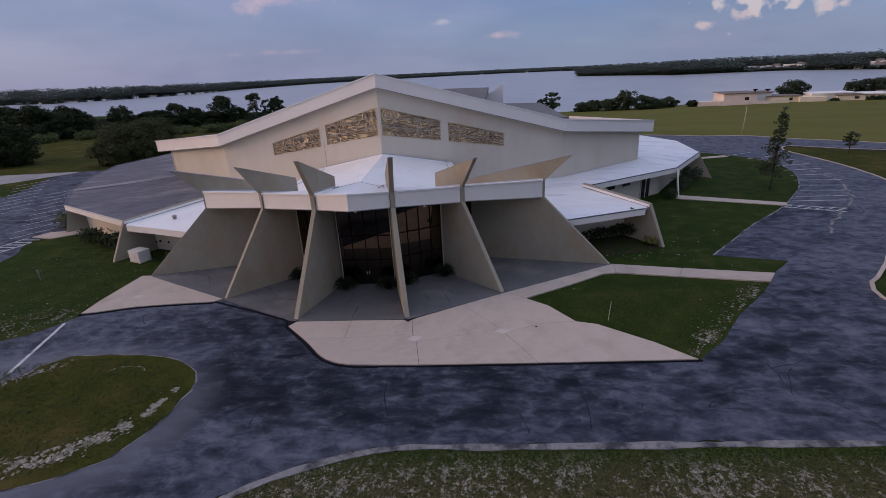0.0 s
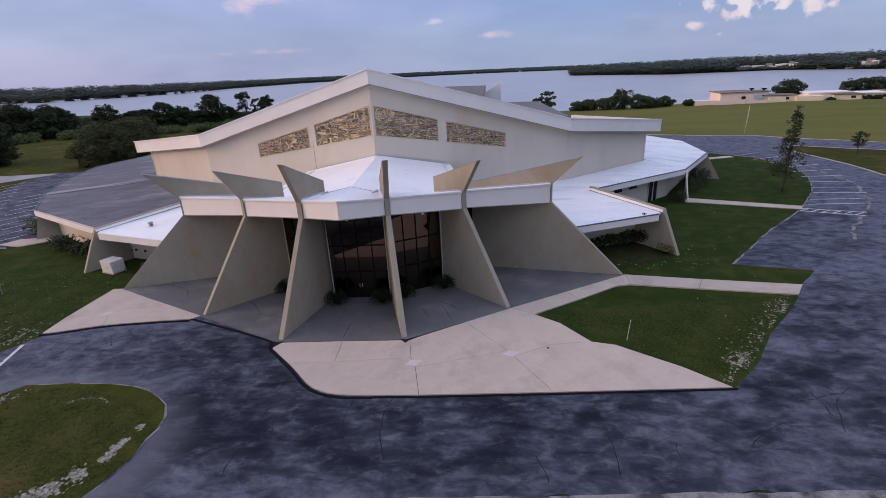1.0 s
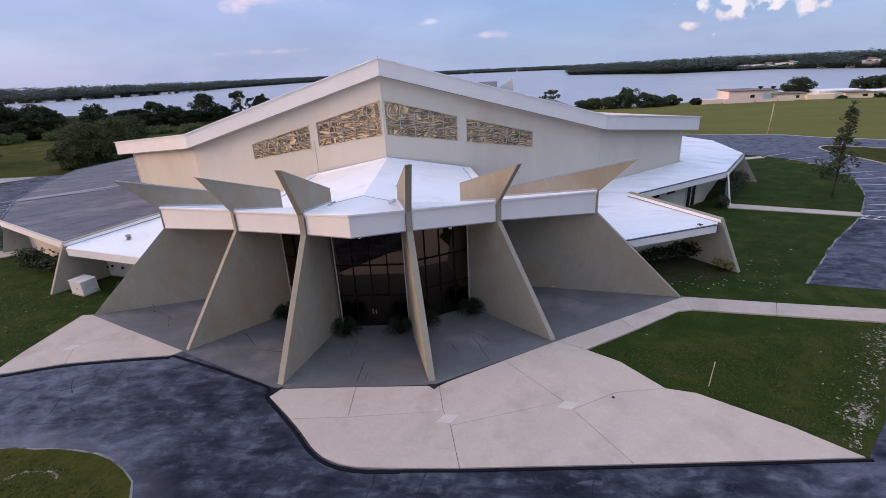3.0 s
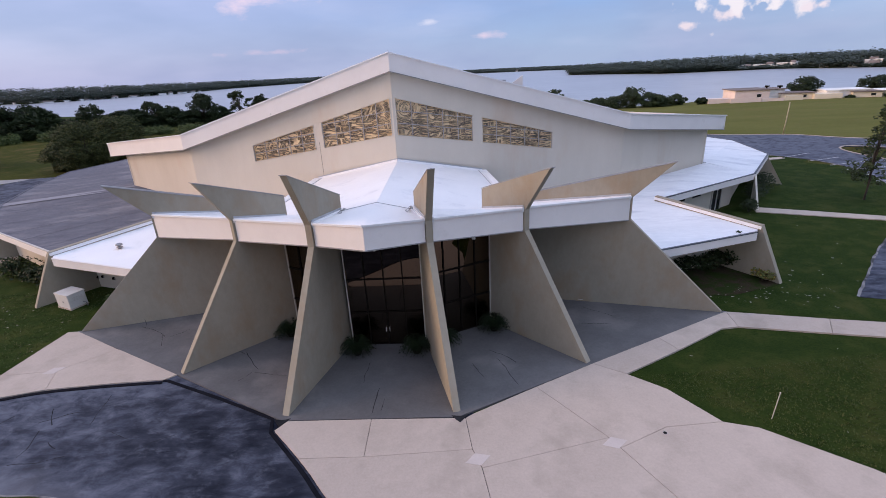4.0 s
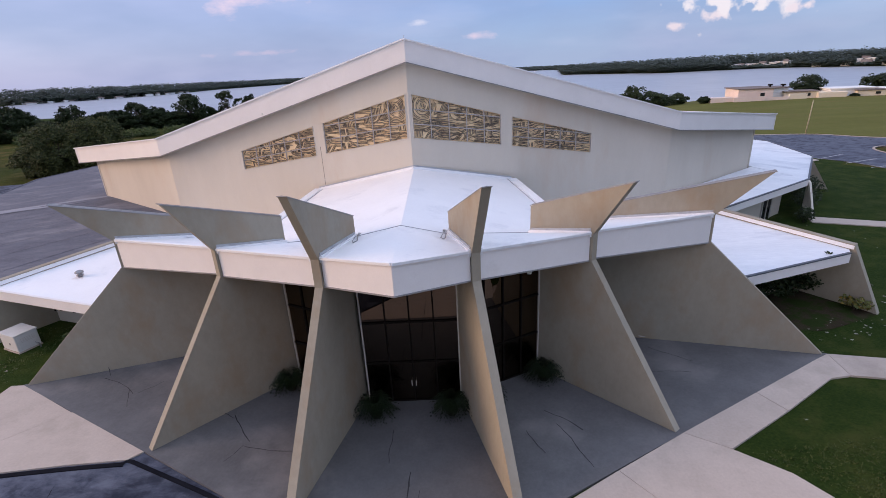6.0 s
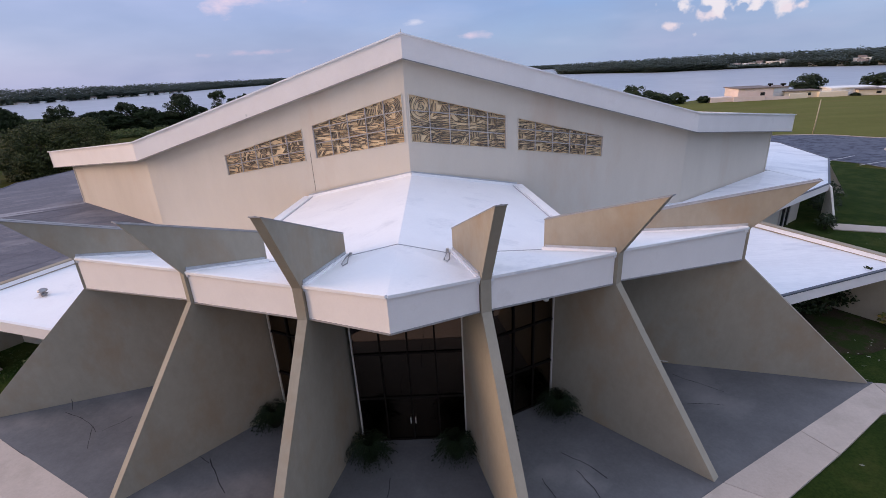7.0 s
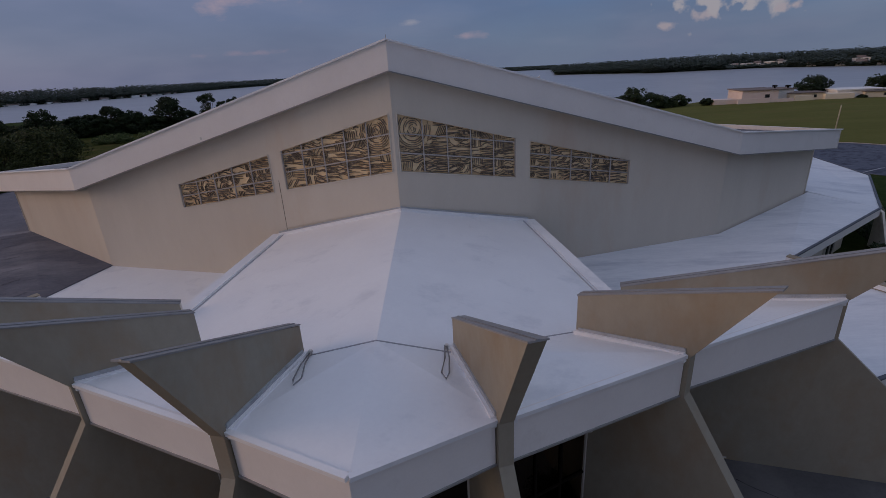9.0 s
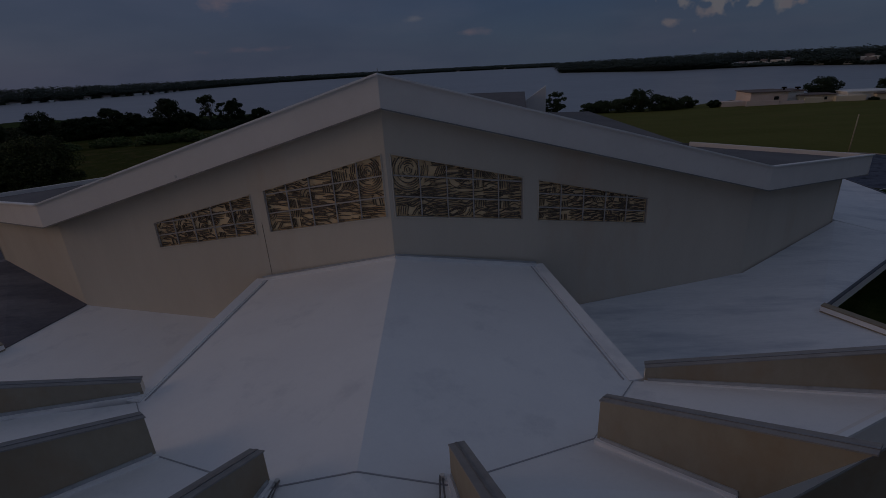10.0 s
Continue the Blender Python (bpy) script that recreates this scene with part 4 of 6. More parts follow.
# broken, dark notches where the two front fins meet the forecourt
for side in (1, -1):
    c = ray_at(side * 13.7, 17.32)
    notch = [(c.x + dx, c.y + dy, 0.116) for dx, dy in ((-0.34, 0.1), (-0.12, -0.2), (0.06, -0.36), (0.2, -0.16), (0.4, 0.14), (0.1, 0.04))]
    tagged(link("dark_notch", slab(notch, (0, 0, -0.08)), M_CRACK), "dark notch at the fin's foot", "notch", kind="structure")

# main hall: cranked front walls with mosaic windows
ANG, AXIS = radians(15.5), -0.15


def wall_pt(side, s, z, out=0.0):
    x, y = s * math.cos(ANG), 20.05 + s * math.sin(ANG)
    return Vector((AXIS + side * (x + out * math.sin(ANG)), y - out * math.cos(ANG), z))


S_END = 20.1
top_z = lambda s: 14.95 - (14.95 - 9.25) * s / S_END
WINS = [(0.2, 6.33, 10.08, 9.1, 12.87, 11.18), (7.1, 13.3, 8.95, 7.93, 10.97, 9.33)]     # s0, s1, sill at s0, s1, head at s0, s1
for side in (1, -1):
    bm = bmesh.new()
    th = wall_pt(side, 0, 0, -0.35) - wall_pt(side, 0, 0)
    quads = [[(0, 3.2), (0.2, 3.2), (0.2, top_z(0.2)), (0, top_z(0))], [(6.33, 3.2), (7.1, 3.2), (7.1, top_z(7.1)), (6.33, top_z(6.33))], [(13.3, 3.2), (S_END, 3.2), (S_END, top_z(S_END)), (13.3, top_z(13.3))]]
    for s0, s1, b0, b1, t0, t1 in WINS:
        quads.append([(s0, 3.2), (s1, 3.2), (s1, b1), (s0, b0)])
        quads.append([(s0, t0), (s1, t1), (s1, top_z(s1)), (s0, top_z(s0))])
    for q in quads:
        slab([wall_pt(side, s, z) for s, z in q], th, bm)
    bmesh.ops.remove_doubles(bm, verts=bm.verts, dist=0.002)
    part("wall", bm, M_WALL, church, "smooth beige stucco front wall")
    k, e = wall_pt(side, S_END, 0), Vector((side * 30.4 - 0.3, 32.8, 0))
    part("wall", slab([k + Vector((0, 0, 3.2)), e + Vector((0, 0, 3.2)), e + Vector((0, 0, 7.75)), k + Vector((0, 0, 9.25))], (-side * 0.2, 0.3, 0)), M_WALL, church, "smooth beige stucco side wall with faint stains")
    part("wall", slab([e + Vector((0, 0, 3.2)), (side * 22.4, 40.0, 3.2), (side * 22.4, 40.0, 7.9), e + Vector((0, 0, 7.9))], (-side * 0.2, -0.2, 0)), M_WALL, church)
    part("wall", slab([(side * 22.4, 40.0, 0), (side * 22.4, 70.0, 0), (side * 22.4, 70.0, 7.9), (side * 22.4, 40.0, 7.9)], (-side * 0.3, 0, 0)), M_WALL, church)
    # roof edge: deep white fascia, soffit behind it
    A, K, T = Vector((-0.1, 19.6, 16.06)), Vector((side * 19.5 - 0.1, 24.55, 10.38)), Vector((side * 32.3 - 0.65, 33.1 - side * 0.45, 8.88))
    A2, K2, T2 = Vector((-0.1, 19.6, 14.76)), Vector((side * 19.5 - 0.1, 24.55, 9.09)), Vector((side * 32.3 - 0.65, 33.1 - side * 0.45, 7.5))
    B = Vector((side * 22.9, 40.4, 9.0))
    part("fascia", slab([A, K, K2, A2], (-side * 0.06, 0.24, 0)), M_FASCIA, church, "deep white roof fascia")
    part("fascia", slab([K, T, T2, K2], (-side * 0.13, 0.2, 0)), M_FASCIA, church, "deep white roof fascia")
    part("fascia", slab([T, B, B - Vector((0, 0, 1.4)), T2], (-side * 0.15, -0.15, 0)), M_FASCIA, church, "deep white roof fascia")
    for p, q, p2, q2 in ((A, K, A2, K2), (K, T, K2, T2)):
        d_ = (q - p).normalized()
        o_ = Vector((d_.y, -d_.x, 0)).normalized() * (1 if side > 0 else -1)
        part("edge_trim", rod(p + o_ * 0.03, q + o_ * 0.03, 0.16, 0.07), M_ROOFW, church, "thin white metal roof edge")
        # dark strip stands in for the line of soffit shade below the fascia
        part("dark_edge_strip", rod(p2 + o_ * 0.02 - Vector((0, 0, 0.01)), q2 + o_ * 0.02 - Vector((0, 0, 0.01)), 0.06, 0.05), M_COPING, church, "thin dark strip for the soffit's shade line")
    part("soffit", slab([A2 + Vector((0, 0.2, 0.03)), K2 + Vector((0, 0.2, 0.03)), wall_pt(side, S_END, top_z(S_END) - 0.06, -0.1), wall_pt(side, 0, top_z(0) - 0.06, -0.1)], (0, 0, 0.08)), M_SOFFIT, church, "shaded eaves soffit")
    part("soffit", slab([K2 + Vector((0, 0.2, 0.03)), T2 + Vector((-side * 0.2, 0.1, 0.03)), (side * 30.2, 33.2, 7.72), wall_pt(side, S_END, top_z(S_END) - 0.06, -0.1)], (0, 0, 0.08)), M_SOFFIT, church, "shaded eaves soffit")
    R0 = Vector((0, 41, 10.6))
    dn = Vector((0, 0, -0.3))
    bk = Vector((0, 0.35, 0))
    for pts in ([A + dn + bk, K + dn + bk, R0], [K + dn + bk, T + dn + bk + Vector((-side * 0.3, 0, 0)), B + dn + Vector((-side * 0.3, -0.3, 0))], [K + dn + bk, B + dn + Vector((-side * 0.3, -0.3, 0)), R0]):
        part("roof_panel", slab(pts, (0, 0, -0.25)), M_ROOFM, church, "grey membrane hall roof")
    part("roof_panel", slab([B + dn, (side * 22.9, 70, 8.6), (0, 70, 9.2), (0, 48, 10.0)], (0, 0, -0.25)), M_ROOFM, church, "grey membrane hall roof")
    # small floodlight under the eaves
    fl = wall_pt(side, 10.4, top_z(10.4) - 0.05, 0.55)
    part("floodlight", box((0.28, 0.2, 0.14), Matrix.Translation(fl), bevel=0.02), M_METAL, church, "small white floodlight under the eaves")
part("finial", tube([(-0.1, 19.72, 16.0), (-0.1, 19.72, 16.26)], [0.025, 0.012], 6), M_GREYM, church, "short thin metal rod on the roof apex")
part("wall", slab([(-22.4, 70, 0), (22.4, 70, 0), (22.4, 70, 8.4), (-22.4, 70, 8.4)], (0, -0.3, 0)), M_WALL, church)
part("roof_panel", slab([(-22.9, 40.4, 8.85), (0, 41, 10.5), (22.9, 40.4, 8.85), (0, 48, 9.95)], (0, 0, -0.2)), M_ROOFM, church)
# rear shed roof and its pointed white end
part("rear_roof", slab([(-9, 50, 9.6), (11, 50, 9.6), (12.5, 62, 12.3), (-6, 62, 12.6)], (0, 0, -0.3)), M_ROOFM, church, "grey sloping rear roof")
part("rear_wall", slab([(-6, 62, 8), (12.5, 62, 8), (12.5, 62, 12.1), (-6, 62, 12.4)], (0, 0.3, 0)), M_WALL, church)
part("rear_fin", slab([(9.2, 61.8, 9.0), (15.1, 61.8, 8.4), (15.1, 61.8, 12.85)], (0, 0.4, 0)), M_FASCIA, church, "pointed white rear fin")


# mosaic windows: amber glass, grey grid, dark flowing lattice
def mosaic(side, win, seed):
    s0, s1, b0, b1, t0, t1 = win
    rnd = random.Random(seed)
    sill = lambda s: b0 + (b1 - b0) * (s - s0) / (s1 - s0)
    head = lambda s: t0 + (t1 - t0) * (s - s0) / (s1 - s0)
    P = lambda s, z, out: wall_pt(side, s, z, out)
    bk = wall_pt(side, 0, 0, -0.3) - wall_pt(side, 0, 0)
    pane = part("mosaic_window", slab([P(s0, sill(s0), -0.14), P(s1, sill(s1), -0.14), P(s1, head(s1), -0.14), P(s0, head(s0), -0.14)], bk * 0.2), M_GOLD, church, "amber mosaic window with dark flowing lattice")
    cols, rows = 5, 3
    for k in range(cols + 1):
        s = s0 + (s1 - s0) * k / cols
        s = min(max(s, s0 + 0.03), s1 - 0.03)
        part("window_bar", rod(P(s, sill(s), -0.06), P(s, head(s), -0.06), 0.055, 0.06), M_GRID, pane)
    for k in range(rows + 1):
        z0 = lambda s: max(sill(s), min(head(s), b0 + (t0 - b0) * k / rows - (b0 - b1) * (s - s0) / (s1 - s0)))
        zz0, zz1 = z0(s0), z0(s1)
        if k == rows:
            zz0, zz1 = head(s0), head(s1)
        # end a bar that would cross the sloping head
        sb = s1
        while sb > s0 + 0.3 and b0 + (t0 - b0) * k / rows - (b0 - b1) * (sb - s0) / (s1 - s0) > head(sb) and k < rows:
            sb -= 0.05
        e1 = zz1 if k == rows else b0 + (t0 - b0) * k / rows - (b0 - b1) * (sb - s0) / (s1 - s0)
        part("window_bar", rod(P(s0, zz0, -0.06), P(sb, e1, -0.06), 0.055, 0.06), M_GRID, pane)
    verts, faces = [], []

    def ribbon(line, w):
        line = [q for q in line if s0 + 0.05 < q[0] < s1 - 0.05 and sill(q[0]) + 0.05 < q[1] < head(q[0]) - 0.05]
        for (a, z), (b, y) in zip(line, line[1:]):
            d = math.hypot(b - a, y - z)
            if d > 0.5 or d < 1e-5:
                continue
            nx, nz = -(y - z) / d * w / 2, (b - a) / d * w / 2
            i = len(verts)
            for out in (-0.085, -0.14):
                verts.extend([P(a + nx, z + nz, out), P(b + nx, y + nz, out), P(b - nx, y - nz, out), P(a - nx, z - nz, out)])
            faces.extend([(i, i + 1, i + 2, i + 3), (i, i + 4, i + 5, i + 1), (i + 3, i + 2, i + 6, i + 7)])
    # rings near the axis (inner windows) or in the outer half (outer windows); a patchwork of strokes fills the other fields
    inner = win is WINS[0]
    rc = (s0 + (0.75 if inner else 0.62 * (s1 - s0)), sill(s0) + (head(s0) - sill(s0)) * (0.72 if inner else 0.42))
    rr = 0.95 if inner else 0.42

    def stroke(line, w):
        """A stroke that swells and thins along its way."""
        n = len(line)
        for k in range(n - 1):
            ribbon(line[k:k + 2], w * (0.45 + 0.75 * math.sin(math.pi * (k + 0.7) / (n + 0.4))))
    for k in range(int(rr / 0.09)):
        r = 0.08 + 0.09 * k
        a0 = rnd.uniform(0, 6)
        for q in range(2):
            a1 = a0 + math.pi * q + rnd.uniform(-0.3, 0.3)
            stroke([(rc[0] + r * math.cos(a1 + t * 0.24), rc[1] + r * 1.1 * math.sin(a1 + t * 0.24)) for t in range(rnd.randint(8, 13))], rnd.uniform(0.022, 0.042))
    drop = (b1 - b0) / (s1 - s0)
    cw, chh = (s1 - s0) / (cols * 2), (t0 - b0) / (rows * 2)
    for i in range(cols * 2):
        for j in range(rows * 2 + 2):
            c0 = s0 + i * cw
            e0 = b0 + (j - 1) * chh + drop * (c0 - s0)
            style = rnd.choice(("flat", "flat", "flat", "arc", "wave", "wave", "lean", "post", "block"))
            step = rnd.uniform(0.062, 0.092)
            ctr = (c0 + rnd.choice((0, cw)), e0 + rnd.choice((0, chh)))
            lean_ = rnd.uniform(-0.9, 0.9)
            for q in range(int(chh / step) + 1):
                w = rnd.uniform(0.016, 0.036)
                if style == "arc":
                    r = 0.08 + q * step * 1.1
                    line = [(ctr[0] + r * math.cos(0.26 * t), ctr[1] + r * math.sin(0.26 * t)) for t in range(25)]
                elif style in ("lean", "post"):
                    xa = c0 + (q + 0.5) * step * 1.2
                    k_ = lean_ if style == "lean" else 0.05
                    line = [(xa + k_ * chh * t / 6, e0 + chh * (0.08 + 0.84 * t / 6)) for t in range(7)]
                else:
                    za = e0 + (q + 0.4) * step
                    am = 0.06 if style == "wave" else 0.012
                    ph, tilt_ = rnd.uniform(0, 6), rnd.uniform(-0.10, 0.06)
                    xa, xb = c0 - rnd.uniform(0, 0.3) * cw, c0 + cw * rnd.uniform(0.75, 1.35)
                    line = [(xa + (xb - xa) * t / 8, za + am * math.sin(ph + t * 0.8) + tilt_ * (xb - xa) * t / 8) for t in range(9)]
                line = [v for v in line if c0 - 0.35 * cw < v[0] < c0 + 1.35 * cw and e0 - 0.05 < v[1] < e0 + chh + 0.05 and math.hypot(v[0] - rc[0], (v[1] - rc[1]) / 1.1) > rr * 0.92]
                if len(line) > 2 and rnd.random() < 0.84:
                    stroke(line, w)
            if style == "block":
                for q in range(rnd.randint(1, 3)):
                    xa, za = c0 + rnd.uniform(0.1, 0.8) * cw, e0 + rnd.uniform(0.1, 0.7) * chh
                    ribbon([(xa, za), (xa + rnd.uniform(0.08, 0.2), za + rnd.uniform(-0.03, 0.03))], rnd.uniform(0.08, 0.16))
    lat = raw("lattice", verts, faces, M_LEAD)
    lat.parent = pane
    tagged(lat, "dark flowing metal lattice", kind="stuff")
    # raised frame and sloping sill
    for a, b in (((s0, sill(s0)), (s1, sill(s1))), ((s1, sill(s1)), (s1, head(s1))), ((s1, head(s1)), (s0, head(s0))), ((s0, head(s0)), (s0, sill(s0)))):
        part("window_frame", rod(P(*a, 0.01), P(*b, 0.01), 0.05, 0.05), M_WALL, pane)


part("joint", rod(wall_pt(-1, 6.72, 5.0, 0.0), wall_pt(-1, 6.72, 9.6, 0.0), 0.02, 0.02), M_SOFFIT, church, "hairline wall joint")
for side in (1, -1):
    for i, w in enumerate(WINS):
        mosaic(side, w, 11 + i + 5 * side)

# ---------------------------------------------------------------- low wings
V = Vector


def wing(pts, mat, label, depth=0.5, eaves=()):
    ob = part("wing_roof", slab(pts, (0, 0, -0.18)), mat, church, label)
    for n_, i in enumerate(eaves):
        a, b = V(pts[i]), V(pts[(i + 1) % len(pts)])
        part("wing_fascia", rod(a + V((0, 0, -0.28)), b + V((0, 0, -0.28)), 0.12, 0.55), M_FASCIA, church, "white wing fascia")
        part("gutter", rod(a + V((0, 0, 0.03)), b + V((0, 0, 0.03)), 0.16, 0.06), (M_TRIM if n_ == 0 and pts[0].x > -30 else M_ROOFG) if mat is M_ROOFG else M_GUTTER if pts[0].x > 0 else M_FASCIA, ob)
    return ob


def wing_wall(line, z1=3.1, mat=None):
    for a, b in zip(line, line[1:]):
        d = V((*b, 0)) - V((*a, 0))
        n = V((-d.y, d.x, 0)).normalized() * 0.2
        part("wing_wall", slab([(*a, 0), (*b, 0), (*b, z1), (*a, z1)], n), mat or M_WALL, church, "beige stucco wing wall")


for side, m2 in ((1, M_ROOFS), (-1, M_ROOFW)):
    f6 = [V((side * 16.5, 10.85, 3.3)), V((side * 24.7, 13.5, 3.4)), V((side * 25.3, 14.4, 3.42)), V((side * 20.8, 21.0, 3.75)), V((side * 19.5, 25.5, 3.88)), V((side * 8.9, 22.5, 3.9)), V((side * 8.6, 13.5, 3.7))]
    wing(f6, m2, "white membrane wing roof", eaves=(0,))
    wing_wall([(side * 12.5, 13.2), (side * 17.5, 14.1), (side * 24.3, 16.3)])
    # wing fin with parapet
    o, i_ = V((side * 26.35, 12.5, 0)), V((side * 20.8, 21.0, 0))
    d = (i_ - o).normalized()
    top_o = V((side * 25.35, 14.0, 3.62))
    n = V((-d.y, d.x, 0)) * 0.36
    bm = slab([o - n / 2, i_ - n / 2, i_ - n / 2 + V((0, 0, 4.1)), V((top_o.x, top_o.y, 3.68)) - n / 2], n)
    # front edge takes the colour with caught light in it
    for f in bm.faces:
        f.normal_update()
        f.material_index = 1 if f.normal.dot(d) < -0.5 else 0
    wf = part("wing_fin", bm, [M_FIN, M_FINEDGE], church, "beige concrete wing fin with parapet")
    part("coping", rod(V((top_o.x, top_o.y, 3.7)), i_ + V((0, 0, 4.12)), 0.40, 0.06), M_FIN, wf, "thin beige parapet coping")
    w_in = V((-d.y, d.x, 0)) * (0.36 / 2 + 0.02) * (1 if side > 0 else -1)
    part("flashing", rod(V((top_o.x, top_o.y, 3.56)) + w_in, i_ + V((0, 0, 3.96)) + w_in, 0.05, 0.22), M_ROOFW, wf, "white roof flashing")
# east wing
wing([V((20.8, 21.0, 3.75)), V((34.2, 30.5, 3.3)), V((30.3, 32.8, 4.15)), V((19.5, 25.5, 3.88))], M_ROOFS, "white membrane wing roof", eaves=(0,))
wing([V((34.2, 30.5, 3.3)), V((40.9, 39.6, 3.4)), V((40.6, 46.9, 3.9)), V((34.5, 56, 4.3)), V((26, 56, 4.6)), V((30.3, 32.8, 4.2))], M_ROOFS, "white membrane wing roof with grey streaks", eaves=(0, 1, 2))
wing_wall([(20.2, 22.6), (32.6, 31.2)])
wing_wall([(32.6, 31.2), (34.0, 33.5), (38.6, 40.2), (38.4, 46.5), (33, 54)])
# west wing, grey shingles
wing([V((-25.4, 14.5, 3.42)), V((-39.0, 23.0, 3.2)), V((-45.0, 31.6, 3.2)), V((-30.3, 32.8, 4.4)), V((-19.5, 25.5, 3.95)), V((-20.8, 21.0, 3.8))], M_ROOFG, "grey shingle wing roof", eaves=(0, 1))
wing([V((-45.0, 31.6, 3.2)), V((-48.9, 40.5, 3.2)), V((-51.3, 49.4, 3.2)), V((-47, 60, 3.4)), V((-30.3, 60, 4.6)), V((-30.3, 32.8, 4.4))], M_ROOFG, "grey shingle wing roof", eaves=(0, 1, 2))
eave = [V((-25.4, 14.5, 3.42)), V((-39.0, 23.0, 3.2)), V((-45.0, 31.6, 3.2))]
for k in range(1, 12, 2):
    u = k / 12 + 0.02 * math.sin(k * 2.3)
    p = eave[0].lerp(eave[1], u / 0.6) if u < 0.6 else eave[1].lerp(eave[2], (u - 0.6) / 0.4)
    q = V((-20.3, 22.5, 3.84)).lerp(V((-30.3, 32.6, 4.39)), u)
    part("roof_lap", rod(p + V((0, 0, 0.002)), q + V((0, 0, 0.002)), 0.04, 0.010), M_ROOFG, church)
ra, rb = V((-45.0, 31.6, 3.2)), V((-30.3, 32.8, 4.4))
up_ = V((0, 0, 0.008))
band = slab([ra + up_, rb + up_, rb.lerp(V((-19.5, 25.5, 3.95)), 0.11) + up_, ra.lerp(V((-39.0, 23.0, 3.2)), 0.14) + up_], (0, 0, 0.014))
part("ridge_cap", band, material("pale_ridge_shingle", (0.20, 0.20, 0.228), (0.30, 0.30, 0.33), 0.9, 0.5, 9, 0.4, stretch=(0.6, 1.3, 1)), church, "pale ridge shingles")
wing_wall([(-24.3, 16.3), (-29, 18.6), (-37.3, 23.9), (-42.5, 33), (-46.0, 41), (-48.5, 49.5), (-44, 58)])
for base, top, inn in (((34.1, 28.7), (34.2, 30.2, 3.1), (34.9, 31.4)), ((42.4, 38.4), (40.8, 39.5, 3.2), (37.6, 41.0)), ((-39.4, 22.4), (-38.8, 23.1, 2.95), (-36.8, 24.6))):
    o, i_, t = V((*base, 0)), V((*inn, 0)), V(top)
    d = (i_ - o).normalized()
    n = V((-d.y, d.x, 0)) * 0.16
    part("wing_fin", slab([o - n / 2, i_ - n / 2, i_ - n / 2 + V((0, 0, 3.0)), t - n / 2], n), M_FINEDGE if base[0] == 34.1 else M_FIN, church, "beige concrete wing fin")
# windows and door of the east wing
wd = (V((32.6, 31.2, 0)) - V((20.2, 22.6, 0))).normalized()
wn = V((wd.y, -wd.x, 0))
rz_ = Matrix.Rotation(math.atan2(wd.y, wd.x), 4, "Z")
for s in (3.4, 6.0, 8.6):
    c = V((20.2, 22.6, 2.3)) + wd * s + wn * 0.03
    w = part("wing_window", box((1.3, 0.08, 0.55), Matrix.Translation(c) @ rz_), M_WINDK, church, "small high dark window")
    part("window_frame", box((1.42, 0.05, 0.07), Matrix.Translation(c + V((0, 0, -0.3)) + wn * 0.03) @ rz_), M_TRIM, w)
c = V((20.2, 22.6, 1.15)) + wd * 12.2 + wn * 0.03
dr = part("wing_door", box((1.5, 0.08, 2.3), Matrix.Translation(c) @ rz_), M_WINDK, church, "dark glazed side door")
for s in (-0.85, 0.0, 0.85):
    part("door_frame", box((0.12, 0.12, 2.4), Matrix.Translation(c + wd * s + wn * 0.03) @ rz_), M_TRIM, dr)

# ---------------------------------------------------------------- plants
def leaves(verts, faces, centre, radius, count, size, rnd, squash=1.0, shell=0.45):
    """Small folded leaf sprays through a clump."""
    for _ in range(count):
        while True:
            v = Vector((rnd.uniform(-1, 1), rnd.uniform(-1, 1), rnd.uniform(-1, 1)))
            if shell < v.length < 1:
                break
        p = Vector(centre) + Vector((v.x * radius, v.y * radius, v.z * radius * squash))
        d = Vector((rnd.uniform(-1, 1), rnd.uniform(-1, 1), rnd.uniform(-0.6, 0.8))).normalized()
        u = d.orthogonal().normalized()
        s = size * rnd.uniform(0.6, 1.3)
        i = len(verts)
        verts.extend([p - d * s, p + u * s * 0.5 + Vector((0, 0, 0.15 * s)), p + d * s, p - u * s * 0.5 + Vector((0, 0, 0.15 * s))])
        faces.append((i, i + 1, i + 2, i + 3))


